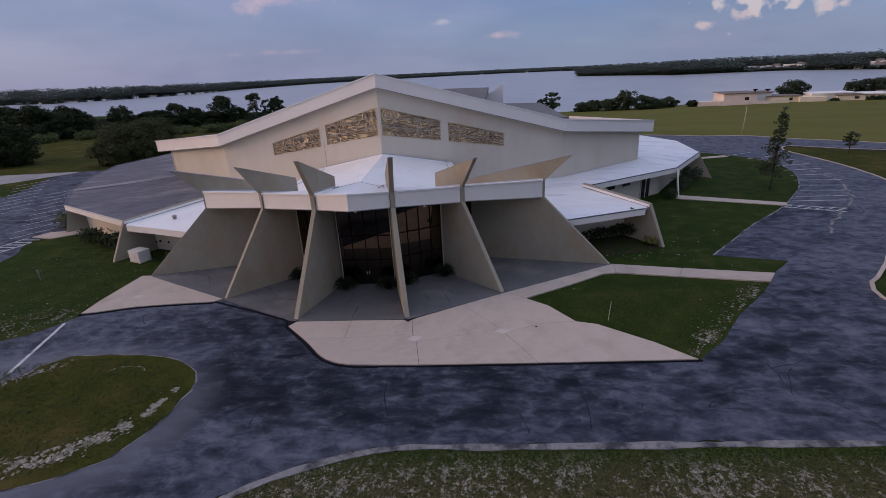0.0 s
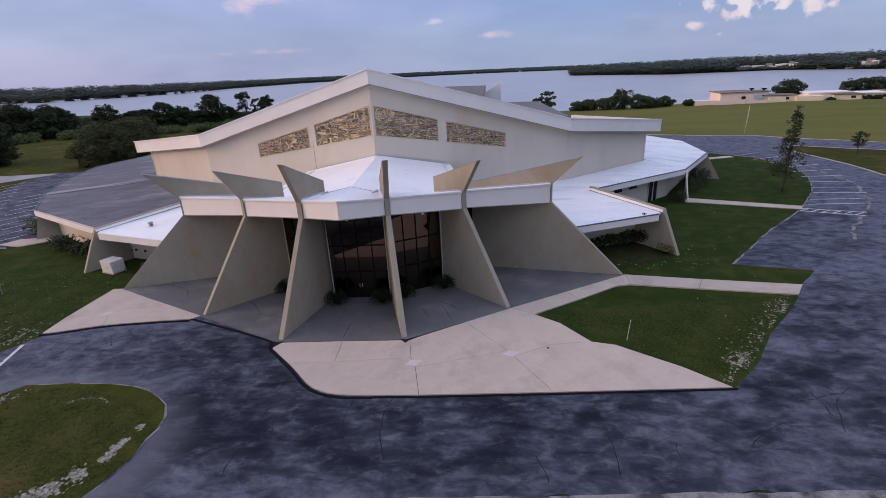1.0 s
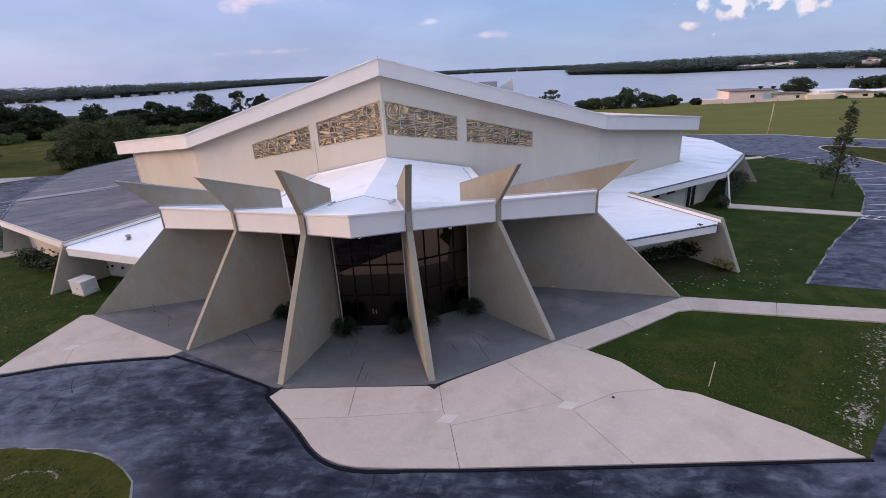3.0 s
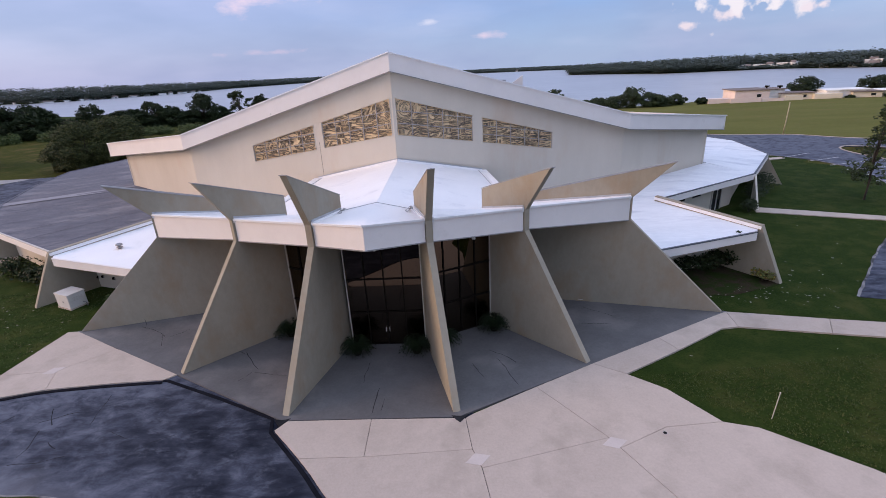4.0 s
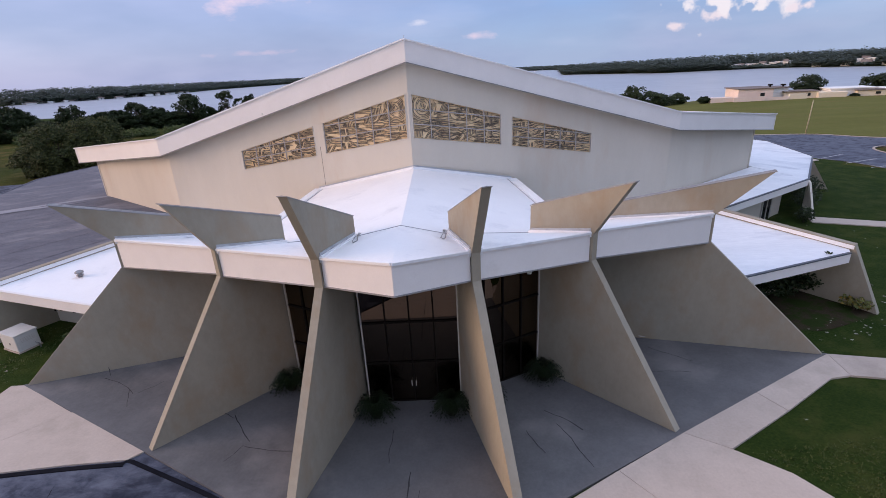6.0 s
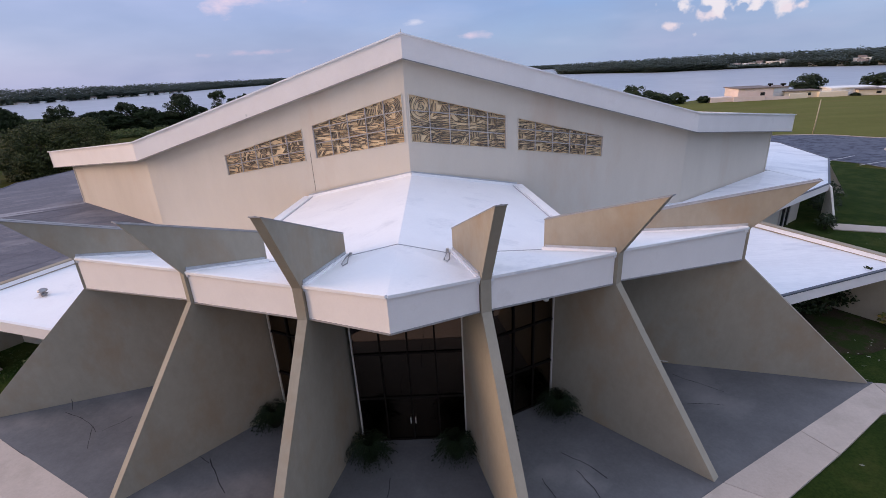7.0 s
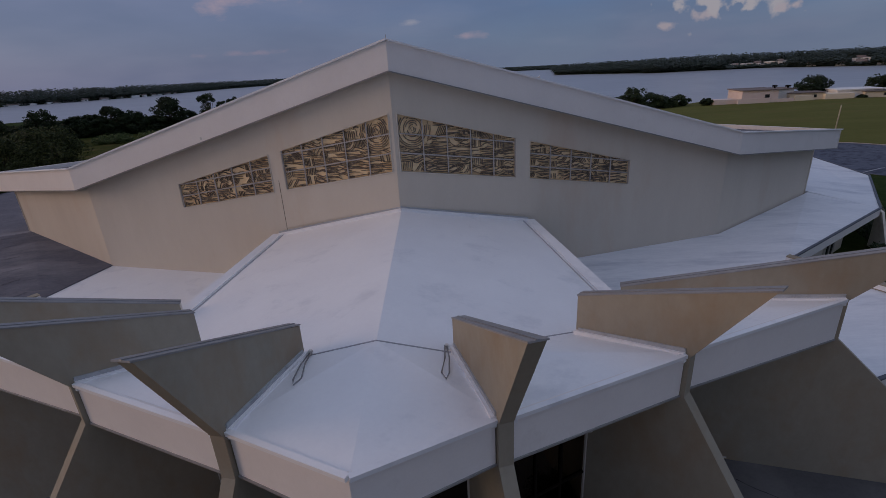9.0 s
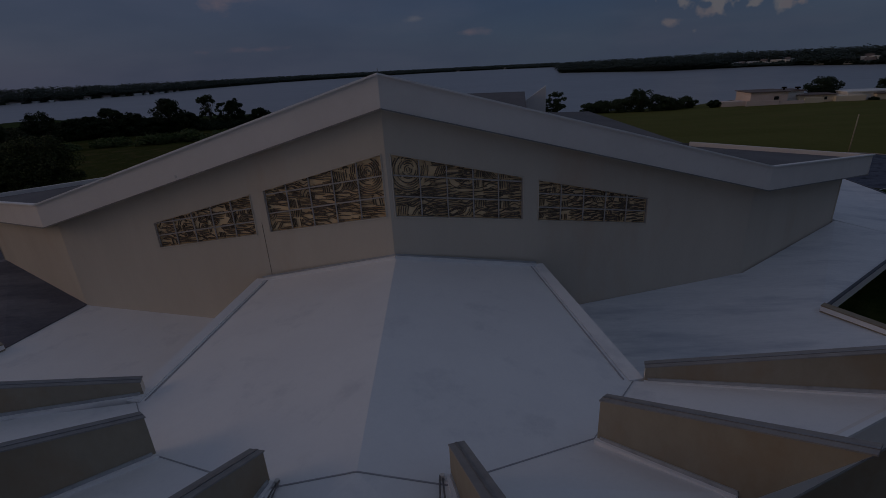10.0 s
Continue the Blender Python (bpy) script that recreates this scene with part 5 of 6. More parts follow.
def broad_tree(at, h, spread, seed, label, leaf=None, leaf_size=0.35, clumps=46, per=60, trunk_r=0.25, group="", low=0.28, airy=1.0, cone=False):
    rnd = random.Random(seed)
    x, y = at
    z = height(x, y)
    t = thing("tree", (x, y, z), label, "tree", group)
    bm = tube([(0, 0, -0.3), (0.1, 0.05, h * 0.2), (-0.1, 0.1, h * 0.45), (0.05, 0, h * 0.75)], [trunk_r * 1.3, trunk_r, trunk_r * 0.7, trunk_r * 0.2], 8)
    verts, faces = [], []
    for k in range(clumps):
        a, zz = rnd.uniform(0, 2 * math.pi), rnd.uniform(low, 1.0)
        env = math.sin(math.pi * min(1, max(0.06, (zz - low * 0.7) / (1.04 - low * 0.7)))) ** 0.55
        if cone:
            env = max(0.12, min(1.0, (zz - low + 0.12) * 4.5) * (1.06 - zz) / (1.0 - low))
        r = spread * env * math.sqrt(rnd.uniform(0.05, 1.0)) * rnd.uniform(0.8, 1.12)
        c = Vector((r * math.cos(a), r * math.sin(a), h * zz * rnd.uniform(0.95, 1.0)))
        cr = spread * rnd.uniform(0.16, 0.34) * airy * (0.55 + 0.6 * env if cone else 1.0)
        leaves(verts, faces, c, cr, per, leaf_size, rnd, 0.75, 0.3)
        if k % 4 == 0:
            tube([(0, 0, h * rnd.uniform(0.2, 0.4)), c * 0.55 + Vector((0, 0, h * 0.18)), c], [trunk_r * 0.4, trunk_r * 0.25, trunk_r * 0.08], 5, bm)
    part("trunk", bm, M_BARK, t, "dark tapered trunk with limbs")
    cr = raw("crown", verts, faces, leaf or M_LEAF)
    cr.parent = t
    return t


def shrub(at, r, h, seed, label, leaf=None, count=420, size=0.13, category="shrub", group=""):
    rnd = random.Random(seed)
    t = thing(category.replace(" ", "_"), (at[0], at[1], 0), label, category, group)
    verts, faces = [], []
    for k in range(7):
        a = rnd.uniform(0, 6.3)
        c = (0.5 * r * math.cos(a), 0.5 * r * math.sin(a), h * rnd.uniform(0.4, 0.7))
        leaves(verts, faces, c, r * 0.62, count // 7, size, rnd, h / (2 * r) + 0.1, 0.35)
    ob = raw("foliage", verts, faces, leaf or M_LEAF)
    ob.parent = t
    bm = bmesh.new()
    for k in range(5):
        a = k * 1.26
        tube([(0, 0, -0.05), (0.35 * r * math.cos(a), 0.35 * r * math.sin(a), h * 0.55)], [0.03, 0.012], 5, bm)
    part("stem", bm, M_BARK, t)
    return t


def fern(at, seed):
    """Potted fern with arching fronds."""
    rnd = random.Random(seed)
    t = thing("potted_fern", (at[0], at[1], porch_z(*at)), "dark green potted fern beside the glass doors", "potted plant", "ferns at the entrance")
    pot = part("pot", tube([(0, 0, 0), (0, 0, 0.06), (0, 0, 0.26), (0, 0, 0.3), (0, 0, 0.3)], [0.2, 0.22, 0.28, 0.3, 0.24], 14), M_DARK, t, "dark round pot")
    part("rim", tube([(0, 0, 0.26), (0, 0, 0.31)], 0.312, 14, cap=False), M_MULL, pot)
    part("soil", tube([(0, 0, 0.2), (0, 0, 0.285)], 0.25, 14), M_BARK, pot)
    verts, faces = [], []
    for k in range(150):
        a, ln, rise = rnd.uniform(0, 6.3), rnd.uniform(0.5, 1.05), rnd.uniform(0.5, 1.9)
        for j in range(9):
            u = (j + 1) / 9
            r, z = ln * u, 0.32 + rise * (u * 1.5 - u * u * 1.45)
            p = Vector((r * math.cos(a), r * math.sin(a), z))
            side = Vector((-math.sin(a), math.cos(a), 0))
            w = 0.21 * (1.1 - u)
            fw = Vector((math.cos(a), math.sin(a), -0.3)) * 0.06
            for s in (1, -1):
                i = len(verts)
                verts.extend([p, p + side * s * w * 0.6 + fw, p + side * s * w + fw * 1.4 - Vector((0, 0, 0.05)), p + side * s * w * 0.5])
                faces.append((i, i + 1, i + 2, i + 3))
    ob = raw("fronds", verts, faces, M_FERN)
    ob.parent = t


for i, p in enumerate((ray_at(9.0, 11.0), ray_at(-9.0, 11.0), ray_at(36.3, 10.65), ray_at(-36.3, 10.65), ray_at(18.0, 10.6), ray_at(-18.0, 10.6))):
    fern((p.x, p.y), 50 + i)

# hedge and shrubs by the wings
M_SOIL = material("bare_soil", (0.028, 0.022, 0.014), (0.062, 0.048, 0.031), 0.95, 1.2, 14, 0.8, 0.5, c=(0.026, 0.040, 0.010), c_scale=0.9, c_at=(0.44, 0.54), bump_dist=0.05, spec=0.05)
sheet("soil_bed", smooth_line([(17.6, 12.4), (20.2, 10.9), (22.4, 11.0), (24.6, 11.8), (26.3, 12.5), (25.5, 14.0), (24.8, 16.0), (20, 15.4)], closed=True, jag=0.35), 0.02, M_SOIL, "bare brown soil bed under the wing eaves", "soil bed", depth=0.06)
for i, (x, y) in enumerate(((20.2, 14.9), (21.4, 15.2), (22.6, 15.4), (23.7, 15.6), (24.5, 15.9))):
    shrub((x, y), 1.1, 1.4, 80 + i, "dense dark green hedge shrub under the white eaves", group="hedge under the eaves")
shrub((25.4, 13.0), 0.75, 0.9, 90, "yellow-green croton shrub beside the wing fin", M_CROTON, 260, 0.12)
for i, (x, y, r, h) in enumerate(((35.8, 32.6, 1.3, 1.7), (37.0, 34.0, 1.2, 1.5), (33.0, 28.4, 0.75, 1.35), (38.8, 36.2, 1.4, 1.9), (39.6, 38.2, 1.2, 1.7))):
    shrub((x, y), r, h, 95 + i, "dark rounded shrub beside the wing wall", group="east wing shrubs")
for i, (x, y, r, h) in enumerate(((-32.4, 18.3, 1.5, 1.9), (-33.6, 19.0, 1.2, 1.6), (-30.2, 17.2, 1.0, 1.3), (-29.0, 16.6, 1.2, 1.7), (-40.6, 24.4, 1.3, 2.2), (-39.6, 23.6, 0.8, 1.0))):
    shrub((x, y), r, h, 110 + i, "dark rounded shrub beside the west wing", M_LEAFY if i in (4,) else None, group="west wing shrubs")
shrub((-20.6, 13.2), 0.7, 0.8, 120, "low green shrub beside the porch wall", M_LEAFY, 240)

# ---------------------------------------------------------------- loose things
def hvac():
    t = thing("air_conditioner", (-23.68, 12.77, 0), "white boxy outdoor air conditioning unit on the lawn", "air conditioner")
    m = Matrix.Rotation(radians(-23), 4, "Z")
    part("pad", box((1.6, 1.26, 0.10), m @ Matrix.Translation((0, 0, 0.04))), M_CONC, t, "concrete pad")
    b = part("cabinet", box((1.55, 1.2, 1.04), m @ Matrix.Translation((0, 0, 0.6)), bevel=0.05), M_METAL, t, "white sheet-metal cabinet")
    part("badge", box((0.16, 0.02, 0.12), m @ Matrix.Translation((0.12, -0.605, 0.55)), bevel=0.005), M_GREYM, b)
    part("access_panel", box((0.02, 0.95, 0.8), m @ Matrix.Translation((0.78, 0, 0.58)), bevel=0.006), M_METAL, b)
    for k in range(4):
        part("louvre", box((0.025, 0.7, 0.018), m @ Matrix.Translation((0.792, 0.02, 0.62 + 0.075 * k))), M_TRIM, b)
    part("lid", box((1.6, 1.25, 0.05), m @ Matrix.Translation((0, 0, 1.13)), bevel=0.015), M_METAL, t)
    part("pipe", tube([m @ V((0.74, 0.3, 0.3)), m @ V((1.1, 0.32, 0.3)), m @ V((1.15, 0.34, 0.02))], 0.04, 8), M_GREYM, t)
    return t


hvac()


def roof_vent(x, y, z):
    t = thing("roof_vent", (x, y, z), "small grey metal roof vent on the white roof", "roof vent")
    part("pipe", tube([(0, 0, -0.05), (0, 0, 0.34)], 0.13, 12), M_GREYM, t)
    part("collar", tube([(0, 0, 0.12), (0, 0, 0.15), (0, 0, 0.19)], [0.2, 0.22, 0.15], 14), M_GREYM, t)
    part("cap", tube([(0, 0, 0.28), (0, 0, 0.31), (0, 0, 0.38), (0, 0, 0.44), (0, 0, 0.46)], [0.22, 0.25, 0.22, 0.12, 0.03], 14), M_GREYM, t)
    part("flange", box((0.66, 0.66, 0.05), Matrix.Translation((0, 0, 0.0)), bevel=0.01), M_FASCIA, t, "white flange")


def wall_tap(x, y, h):
    t = thing("standpipe", (x, y, 0), "dark standpipe with a valve on the wing wall", "standpipe", "standpipes on the wing wall")
    part("pipe", tube([(0, -0.12, -0.05), (0, -0.12, h), (0, -0.08, h + 0.08), (0, 0.05, h + 0.1)], 0.035, 8), M_MULL, t)
    v_ = part("valve", tube([(-0.09, -0.2, h * 0.8), (0.09, -0.2, h * 0.8)], 0.11, 10), M_MULL, t)
    part("handwheel", tube([(0.09, -0.2, h * 0.8), (0.12, -0.2, h * 0.8)], 0.1, 12), M_GREYM, v_)
    part("flange", box((0.2, 0.04, 0.2), Matrix.Translation((0, -0.02, h + 0.1)), bevel=0.01), M_MULL, t)


for x, h in ((-23.9, 1.0), (-23.3, 1.15), (-22.2, 1.1)):
    wall_tap(x, 16.0 + (x + 23.35) * -0.3235 - 0.02, h)


roof_vent(-20.53, 14.8, 3.5)


def cable(side):
    """Slack cable loop on the porch roof beside a fin."""
    p = inner_pt(0, side) + Vector((-side * 0.35, -0.1, 0.12))
    q = fin_pt(0, side, -0.9) + Vector((-side * 0.6, 0, 0.1))
    t = thing("cable_loop", p, "slack grey cable loop lying on the white porch roof", "cable")
    d = q - p
    pts = [Vector((0, 0, 0)), d * 0.3 + Vector((-side * 0.05, 0, 0.02)), d * 0.62 + Vector((-side * 0.18, 0, 0.0)), d * 0.74 + Vector((-side * 0.3, 0, 0.0)), d * 0.6 + Vector((-side * 0.36, 0, 0.0)), d * 0.3 + Vector((-side * 0.16, 0, 0.03)), Vector((-side * 0.06, 0, 0.04))]
    part("cord", tube([v + Vector((0, 0, 0.06)) for v in pts], 0.02, 6), M_GREYM, t)
    part("bracket", box((0.1, 0.1, 0.14), Matrix.Translation((0, 0, 0.06)), bevel=0.02), M_METAL, t)


# white patch of unknown kind, modelled as a small loose scrap
rag = thing("white_scrap", (-11.9, 11.85, 6.72), "small white scrap on the porch roof", "scrap")
part("sheet", slab([(-0.42, -0.02, 0.0), (-0.2, -0.16, 0.05), (0.12, -0.1, 0.0), (0.4, -0.12, 0.06), (0.44, 0.06, 0.0), (0.1, 0.14, 0.05), (-0.25, 0.1, 0.02)], (0, 0, 0.05)), M_ROOFW, rag)
part("fold", slab([(-0.3, 0.0, 0.05), (0.0, -0.07, 0.10), (0.22, 0.0, 0.06), (-0.05, 0.07, 0.08)], (0, 0, 0.04)), M_ROOFW, rag)


debris = thing("leaf_debris", (23.5, 13.5, 3.47), "small pile of dark leaves on the wing roof corner", "leaves")
verts_, faces_ = [], []
leaves(verts_, faces_, (0, 0, 0.03), 0.2, 46, 0.06, random.Random(61), 0.12, 0.0)
pile = raw("leaf_pile", verts_, faces_, M_LEAF)
pile.parent = debris
cable(1)
cable(-1)

for x, y, z in ((0.5, 3.75, 6.84), (5.35, 6.0, 6.42)):
    t = thing("soffit_light", (x, y, z), "small round lit downlight under the porch soffit", "downlight", "porch downlights")
    part("lens", tube([(0, 0, 0.0), (0, 0, 0.03)], 0.07, 14), M_LAMP, t)
    part("rim", tube([(0, 0, 0.01), (0, 0, 0.08)], 0.095, 14), M_METAL, t)
    part("stem", tube([(0, 0, 0.08), (0, 0, 0.26)], 0.03, 8), M_METAL, t)

post = thing("marker_post", (17.9, -0.6, 0), "short pale marker post standing in the lawn", "post")
part("shaft", box((0.034, 0.034, 1.4), Matrix.Translation((0.03, 0, 0.68)) @ Matrix.Rotation(radians(4), 4, "Y"), bevel=0.008), M_TRIM, post)
part("cap", box((0.045, 0.045, 0.03), Matrix.Translation((0.08, 0, 1.38))), M_TRIM, post)
post2 = thing("marker_post", (-30.4, 8.5, 0), "short grey marker post standing in the lawn", "post")
part("shaft", box((0.09, 0.09, 0.8), Matrix.Translation((0, 0, 0.4)), bevel=0.015), M_GREYM, post2)
part("cap", box((0.3, 0.05, 0.3), Matrix.Translation((0, 0, 0.9)), bevel=0.02), M_GREYM, post2)

pole = thing("pole", (64.9, 74.5, height(64.9, 74.5)), "tall thin tan pole beside the field", "pole")
part("shaft", tube([(0, 0, -0.3), (0.1, 0, 3.0), (0.15, 0, 5.85)], [0.11, 0.09, 0.08], 8), M_POLE, pole)
part("cap", tube([(0.15, 0, 5.83), (0.15, 0, 5.95)], [0.1, 0.07], 8), M_POLE, pole)

drain = thing("drain_cover", (13.0, -1.4, 0.1), "small dark round drain cover in the forecourt", "drain cover")
part("plate", tube([(0, 0, -0.02), (0, 0, 0.008)], 0.075, 16), M_MULL, drain)
part("rim", tube([(0, 0, -0.02), (0, 0, 0.004)], 0.095, 16), M_GREYM, drain)
scrap = thing("paper_scrap", (12.55, 11.35, porch_z(12.55, 11.35) + 0.02), "crumpled white paper scrap on the porch floor", "paper")
part("sheet", slab([(-0.2, 0.06, 0.0), (-0.08, -0.07, 0.01), (0.1, -0.09, 0.0), (0.2, 0.0, 0.015), (0.12, 0.08, 0.0), (-0.06, 0.1, 0.008)], (0, 0, 0.008)), M_TRIM, scrap)

# painted lines
def lines(name, segs, w, label):
    base = thing(name, (0, 0, 0), label, "road marking", kind="structure")
    for (x0, y0), (x1, y1) in segs:
        part("line", rod((x0, y0, 0.034), (x1, y1, 0.034), w, 0.012), M_LINE, base)


stalls = []
for x, y, turn in ((45.6, 25.7, -3), (47.0, 27.5, -3), (49.0, 30.2, -8), (50.4, 32.6, -8), (51.6, 35.2, -5), (52.7, 38.0, 0), (53.5, 41.0, 5), (53.9, 44.0, 9), (53.9, 47.0, 13), (53.2, 50.0, 18), (51.8, 53.2, 24)):
    stalls.append(((x, y), (x + 5.6 * math.cos(radians(turn)), y + 5.6 * math.sin(radians(turn)))))
lines("bay_lines", stalls, 0.12, "faded white parking bay lines")
hatch = [((43.8, 24.5), (48.9, 22.3)), ((43.3, 23.5), (48.3, 21.2))]
for k in range(6):
    hatch.append(((43.4 + k * 0.83, 23.5 - k * 0.38), (44.6 + k * 0.83, 24.1 - k * 0.38)))
lines("hatched_bay", hatch, 0.12, "white hatched access bay by the footpath")
lines("stop_line", [((-21.4, 0.4), (-19.9, -5.9))], 0.22, "single white line across the driveway")
w_st = []
for k in range(10):
    x, y = -44.6 - 1.6 * k, 21.3 + 2.48 * k
    w_st.append(((x - 0.4, y - 0.6), (x + 2.2, y + 3.3)))
for k in range(9):
    x, y = -57.4 - 1.75 * k, 31.5 + 2.5 * k
    w_st.append(((x - 0.6, y - 0.9), (x + 2.0, y + 3.2)))
w_hatch = [((-44.4, 15.2), (-42.8, 20.9)), ((-42.5, 13.6), (-40.9, 19.1))]
for k in range(7):
    w_hatch.append(((-44.3 + 0.22 * k, 15.4 + 0.8 * k), (-42.0 + 0.22 * k, 15.2 + 0.8 * k)))
lines("hatched_bay", w_hatch, 0.17, "white hatched access bay beside the west car park")
lines("bay_lines", w_st, 0.11, "faded white parking bay lines")
strip("seam", smooth_line([(42.6, 15.0), (45.0, 18.2), (48.3, 21.7), (51.7, 25.1), (53.6, 28.7), (56.4, 34.1), (56.9, 39.2), (57.5, 42.6), (57.9, 46.0)], jag=0.5), 0.34, 0.036, M_PALE, "pale worn seam in the car park", "seam")

# young tree on the east lawn, and the sapling past the kerb
broad_tree((46.0, 31.0), 10.0, 2.1, 7, "slender young tree with sparse leaves on the lawn", M_LEAF2, 0.16, 95, 20, 0.09, low=0.17, airy=0.95, cone=True)
broad_tree((69.9, 51.8), 3.6, 1.05, 8, "small sapling with sparse leaves past the kerb", M_LEAF2, 0.16, 34, 22, 0.08, low=0.35)

# trees toward the lake: place, height of the top, spread
def grove(rows, seed, label, group, leaf=None, size=0.5, clumps=46, per=50, **kw):
    for i, (x, y, top, s) in enumerate(rows):
        h = top - height(x, y)
        broad_tree((x, y), h, s, seed + i, label, leaf, size, clumps, per, 0.03 * h, group, **kw)


grove(((-63.6, 69, 8.0, 5.2), (-58.0, 71, 8.8, 5.0), (-68.0, 69.5, 4.6, 3.4)), 200, "spreading olive-green oak behind the west wing", "oaks behind the west wing", M_LEAFD, 0.16, 130, 190, low=0.04)
grove(((-96.5, 76, 8.4, 6.0), (-106, 79, 7.5, 6.0)), 210, "broad dark tree at the lawn's edge", "trees at the lawn's edge", None, 0.26, 90, 130, low=0.05)
grove(((-146, 139, 9.2, 7.5), (-158, 138, 9.6, 8), (-170, 140, 9, 8), (-137, 146, 7.6, 6), (-185, 145, 8.5, 9), (-150, 146, 7.4, 7), (-164, 148, 9.0, 8), (-141, 150, 6.4, 6), (-154, 134, 6.6, 6), (-134, 140, 6.2, 5), (-148, 154, 8.2, 7), (-172, 134, 8.2, 7)), 220, "dark broad-crowned tree before the lake", "lakeside trees", None, 0.34, 90, 110, low=0.03)
grove(((-127, 158, 7.0, 5.6), (-119, 162, 4.2, 4.6), (-111, 168, 6.8, 5.4), (-116, 166, 4.6, 4), (-104, 170, 4.4, 5), (-94, 174, 8.4, 5.6), (-89, 176, 3.6, 4), (-99, 172, 2.6, 4), (-74, 182, 6.8, 3.4), (-66, 184, 3, 4)), 230, "dark rounded tree before the lake", "lakeside trees", None, 0.34, 70, 100, low=0.0)
grove(((-132, 160, -0.4, 6), (-122, 164, -1.0, 6), (-112, 170, -0.6, 6), (-102, 172, -1.0, 6), (-92, 178, -0.4, 6), (-82, 180, -0.4, 6), (-72, 182, 0.0, 6), (-62, 186, -1.0, 6), (-140, 168, 0.6, 7), (-150, 172, 0.8, 8), (-134, 182, 0.2, 7), (-122, 190, 0.0, 7), (-146, 190, 0.8, 8), (-110, 194, -0.6, 7)), 241, "dense dark thicket before the lake", "lakeside thickets", None, 0.34, 60, 100, low=0.0)
grove(((-84, 184, 9.2, 4.6), (-80, 186, 6.0, 3.2)), 250, "tall airy pine-like tree before the lake", "airy lakeside trees", M_LEAF2, 0.30, 44, 70, low=0.1, airy=0.8)
grove(((-112, 134, 0.4, 5), (-102, 132, 0.0, 4.5), (-92, 138, 0.4, 5), (-80, 138, 0.6, 5), (-72, 142, 1.0, 5), (-124, 134, 0.4, 5), (-62, 140, 0.6, 5), (-136, 130, 0.6, 5), (-148, 128, 0.6, 5)), 260, "low green thicket at the field's edge", "thickets", M_LEAFY, 0.28, 50, 80, low=0.0)
grove(((43.0, 180, 4.0, 3.6), (38.4, 180, 1.0, 1.8), (62, 186, -1.2, 4), (68, 184, -0.4, 5), (74, 181, 2.6, 4.5), (80, 182, 0.2, 5), (86, 182, -0.8, 4.5), (93, 186, -1.4, 4), (57, 186, -1.8, 4)), 270, "green lakeside tree past the field", "east lakeside trees", M_LEAF2, 0.4, 50, 55, low=0.0)
grove(((138.5, 182, 3.2, 4.6), (142.5, 183, 2.8, 4.4), (166, 184, 2.2, 4.4), (171, 183, 2.4, 5), (177, 186, 2.6, 5), (186, 186, 2, 7), (99, 178, -2.2, 2.0), (160, 168, -2.4, 2.0), (163, 167, -2.6, 2.2), (148, 169, -3.0, 1.6)), 290, "dark rounded tree behind the flat houses", "trees behind the houses", None, 0.4, 50, 55, low=0.05)


# wood along the far shore: bearing, canopy level
CANOPY = [(-180, 15), (-44, 14.5), (-33, 11), (-20, 8.5), (-1, 6.5), (12.5, 5.8), (18.5, 6.8), (29, 8.6), (40, 8.8), (180, 10)]


def far_wood():
    rnd = random.Random(5)
    verts, faces = [], []
    for k in range(12500):
        a = rnd.uniform(-56, 56)
        d = along(FAR, a) + 5 + (rnd.uniform(0, 1) ** 1.8) * 150
        x, y = d * math.sin(radians(a)), d * math.cos(radians(a))
        z = height(x, y)
        top = 16.2 + (along(CANOPY, a) - 16.2) * d / 700
        h, s = (top - z) * rnd.uniform(0.62, 0.97), rnd.uniform(1.5, 3.6)
        if (29.5 < a < 34.7 or 39.1 < a < 40.6) and d < along(FAR, a) + 24:
            h *= 0.4
        h *= min(1.0, 0.4 + (d - along(FAR, a)) / 55)
        h *= 0.97 + 0.16 * noise.noise((x * 0.03, y * 0.03, 3.0))
        if rnd.random() < 0.03:
            h *= 1.07
        for j in range(11):
            c = Vector((x + rnd.uniform(-s, s), y + rnd.uniform(-s, s), z + h * rnd.uniform(0.1, 1.0) ** 0.7))
            r = s * rnd.uniform(0.24, 0.5)
            i = len(verts)
            ring = [c + r * Vector((math.cos(t + rnd.uniform(-0.3, 0.3)), math.sin(t), rnd.uniform(-0.45, 0.2))) for t in (0.3, 1.5, 2.8, 4.0, 5.2)]
            verts.extend(ring)
            verts.append(c + Vector((rnd.uniform(-1, 1), rnd.uniform(-1, 1), r * rnd.uniform(0.2, 0.5))))
            faces.extend([(i + q, i + (q + 1) % 5, i + 5) for q in range(5)])
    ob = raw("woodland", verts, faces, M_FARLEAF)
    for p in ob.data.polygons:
        p.use_smooth = True
    tagged(ob, "dark wooded far shore of the lake", "woodland", kind="stuff")


far_wood()


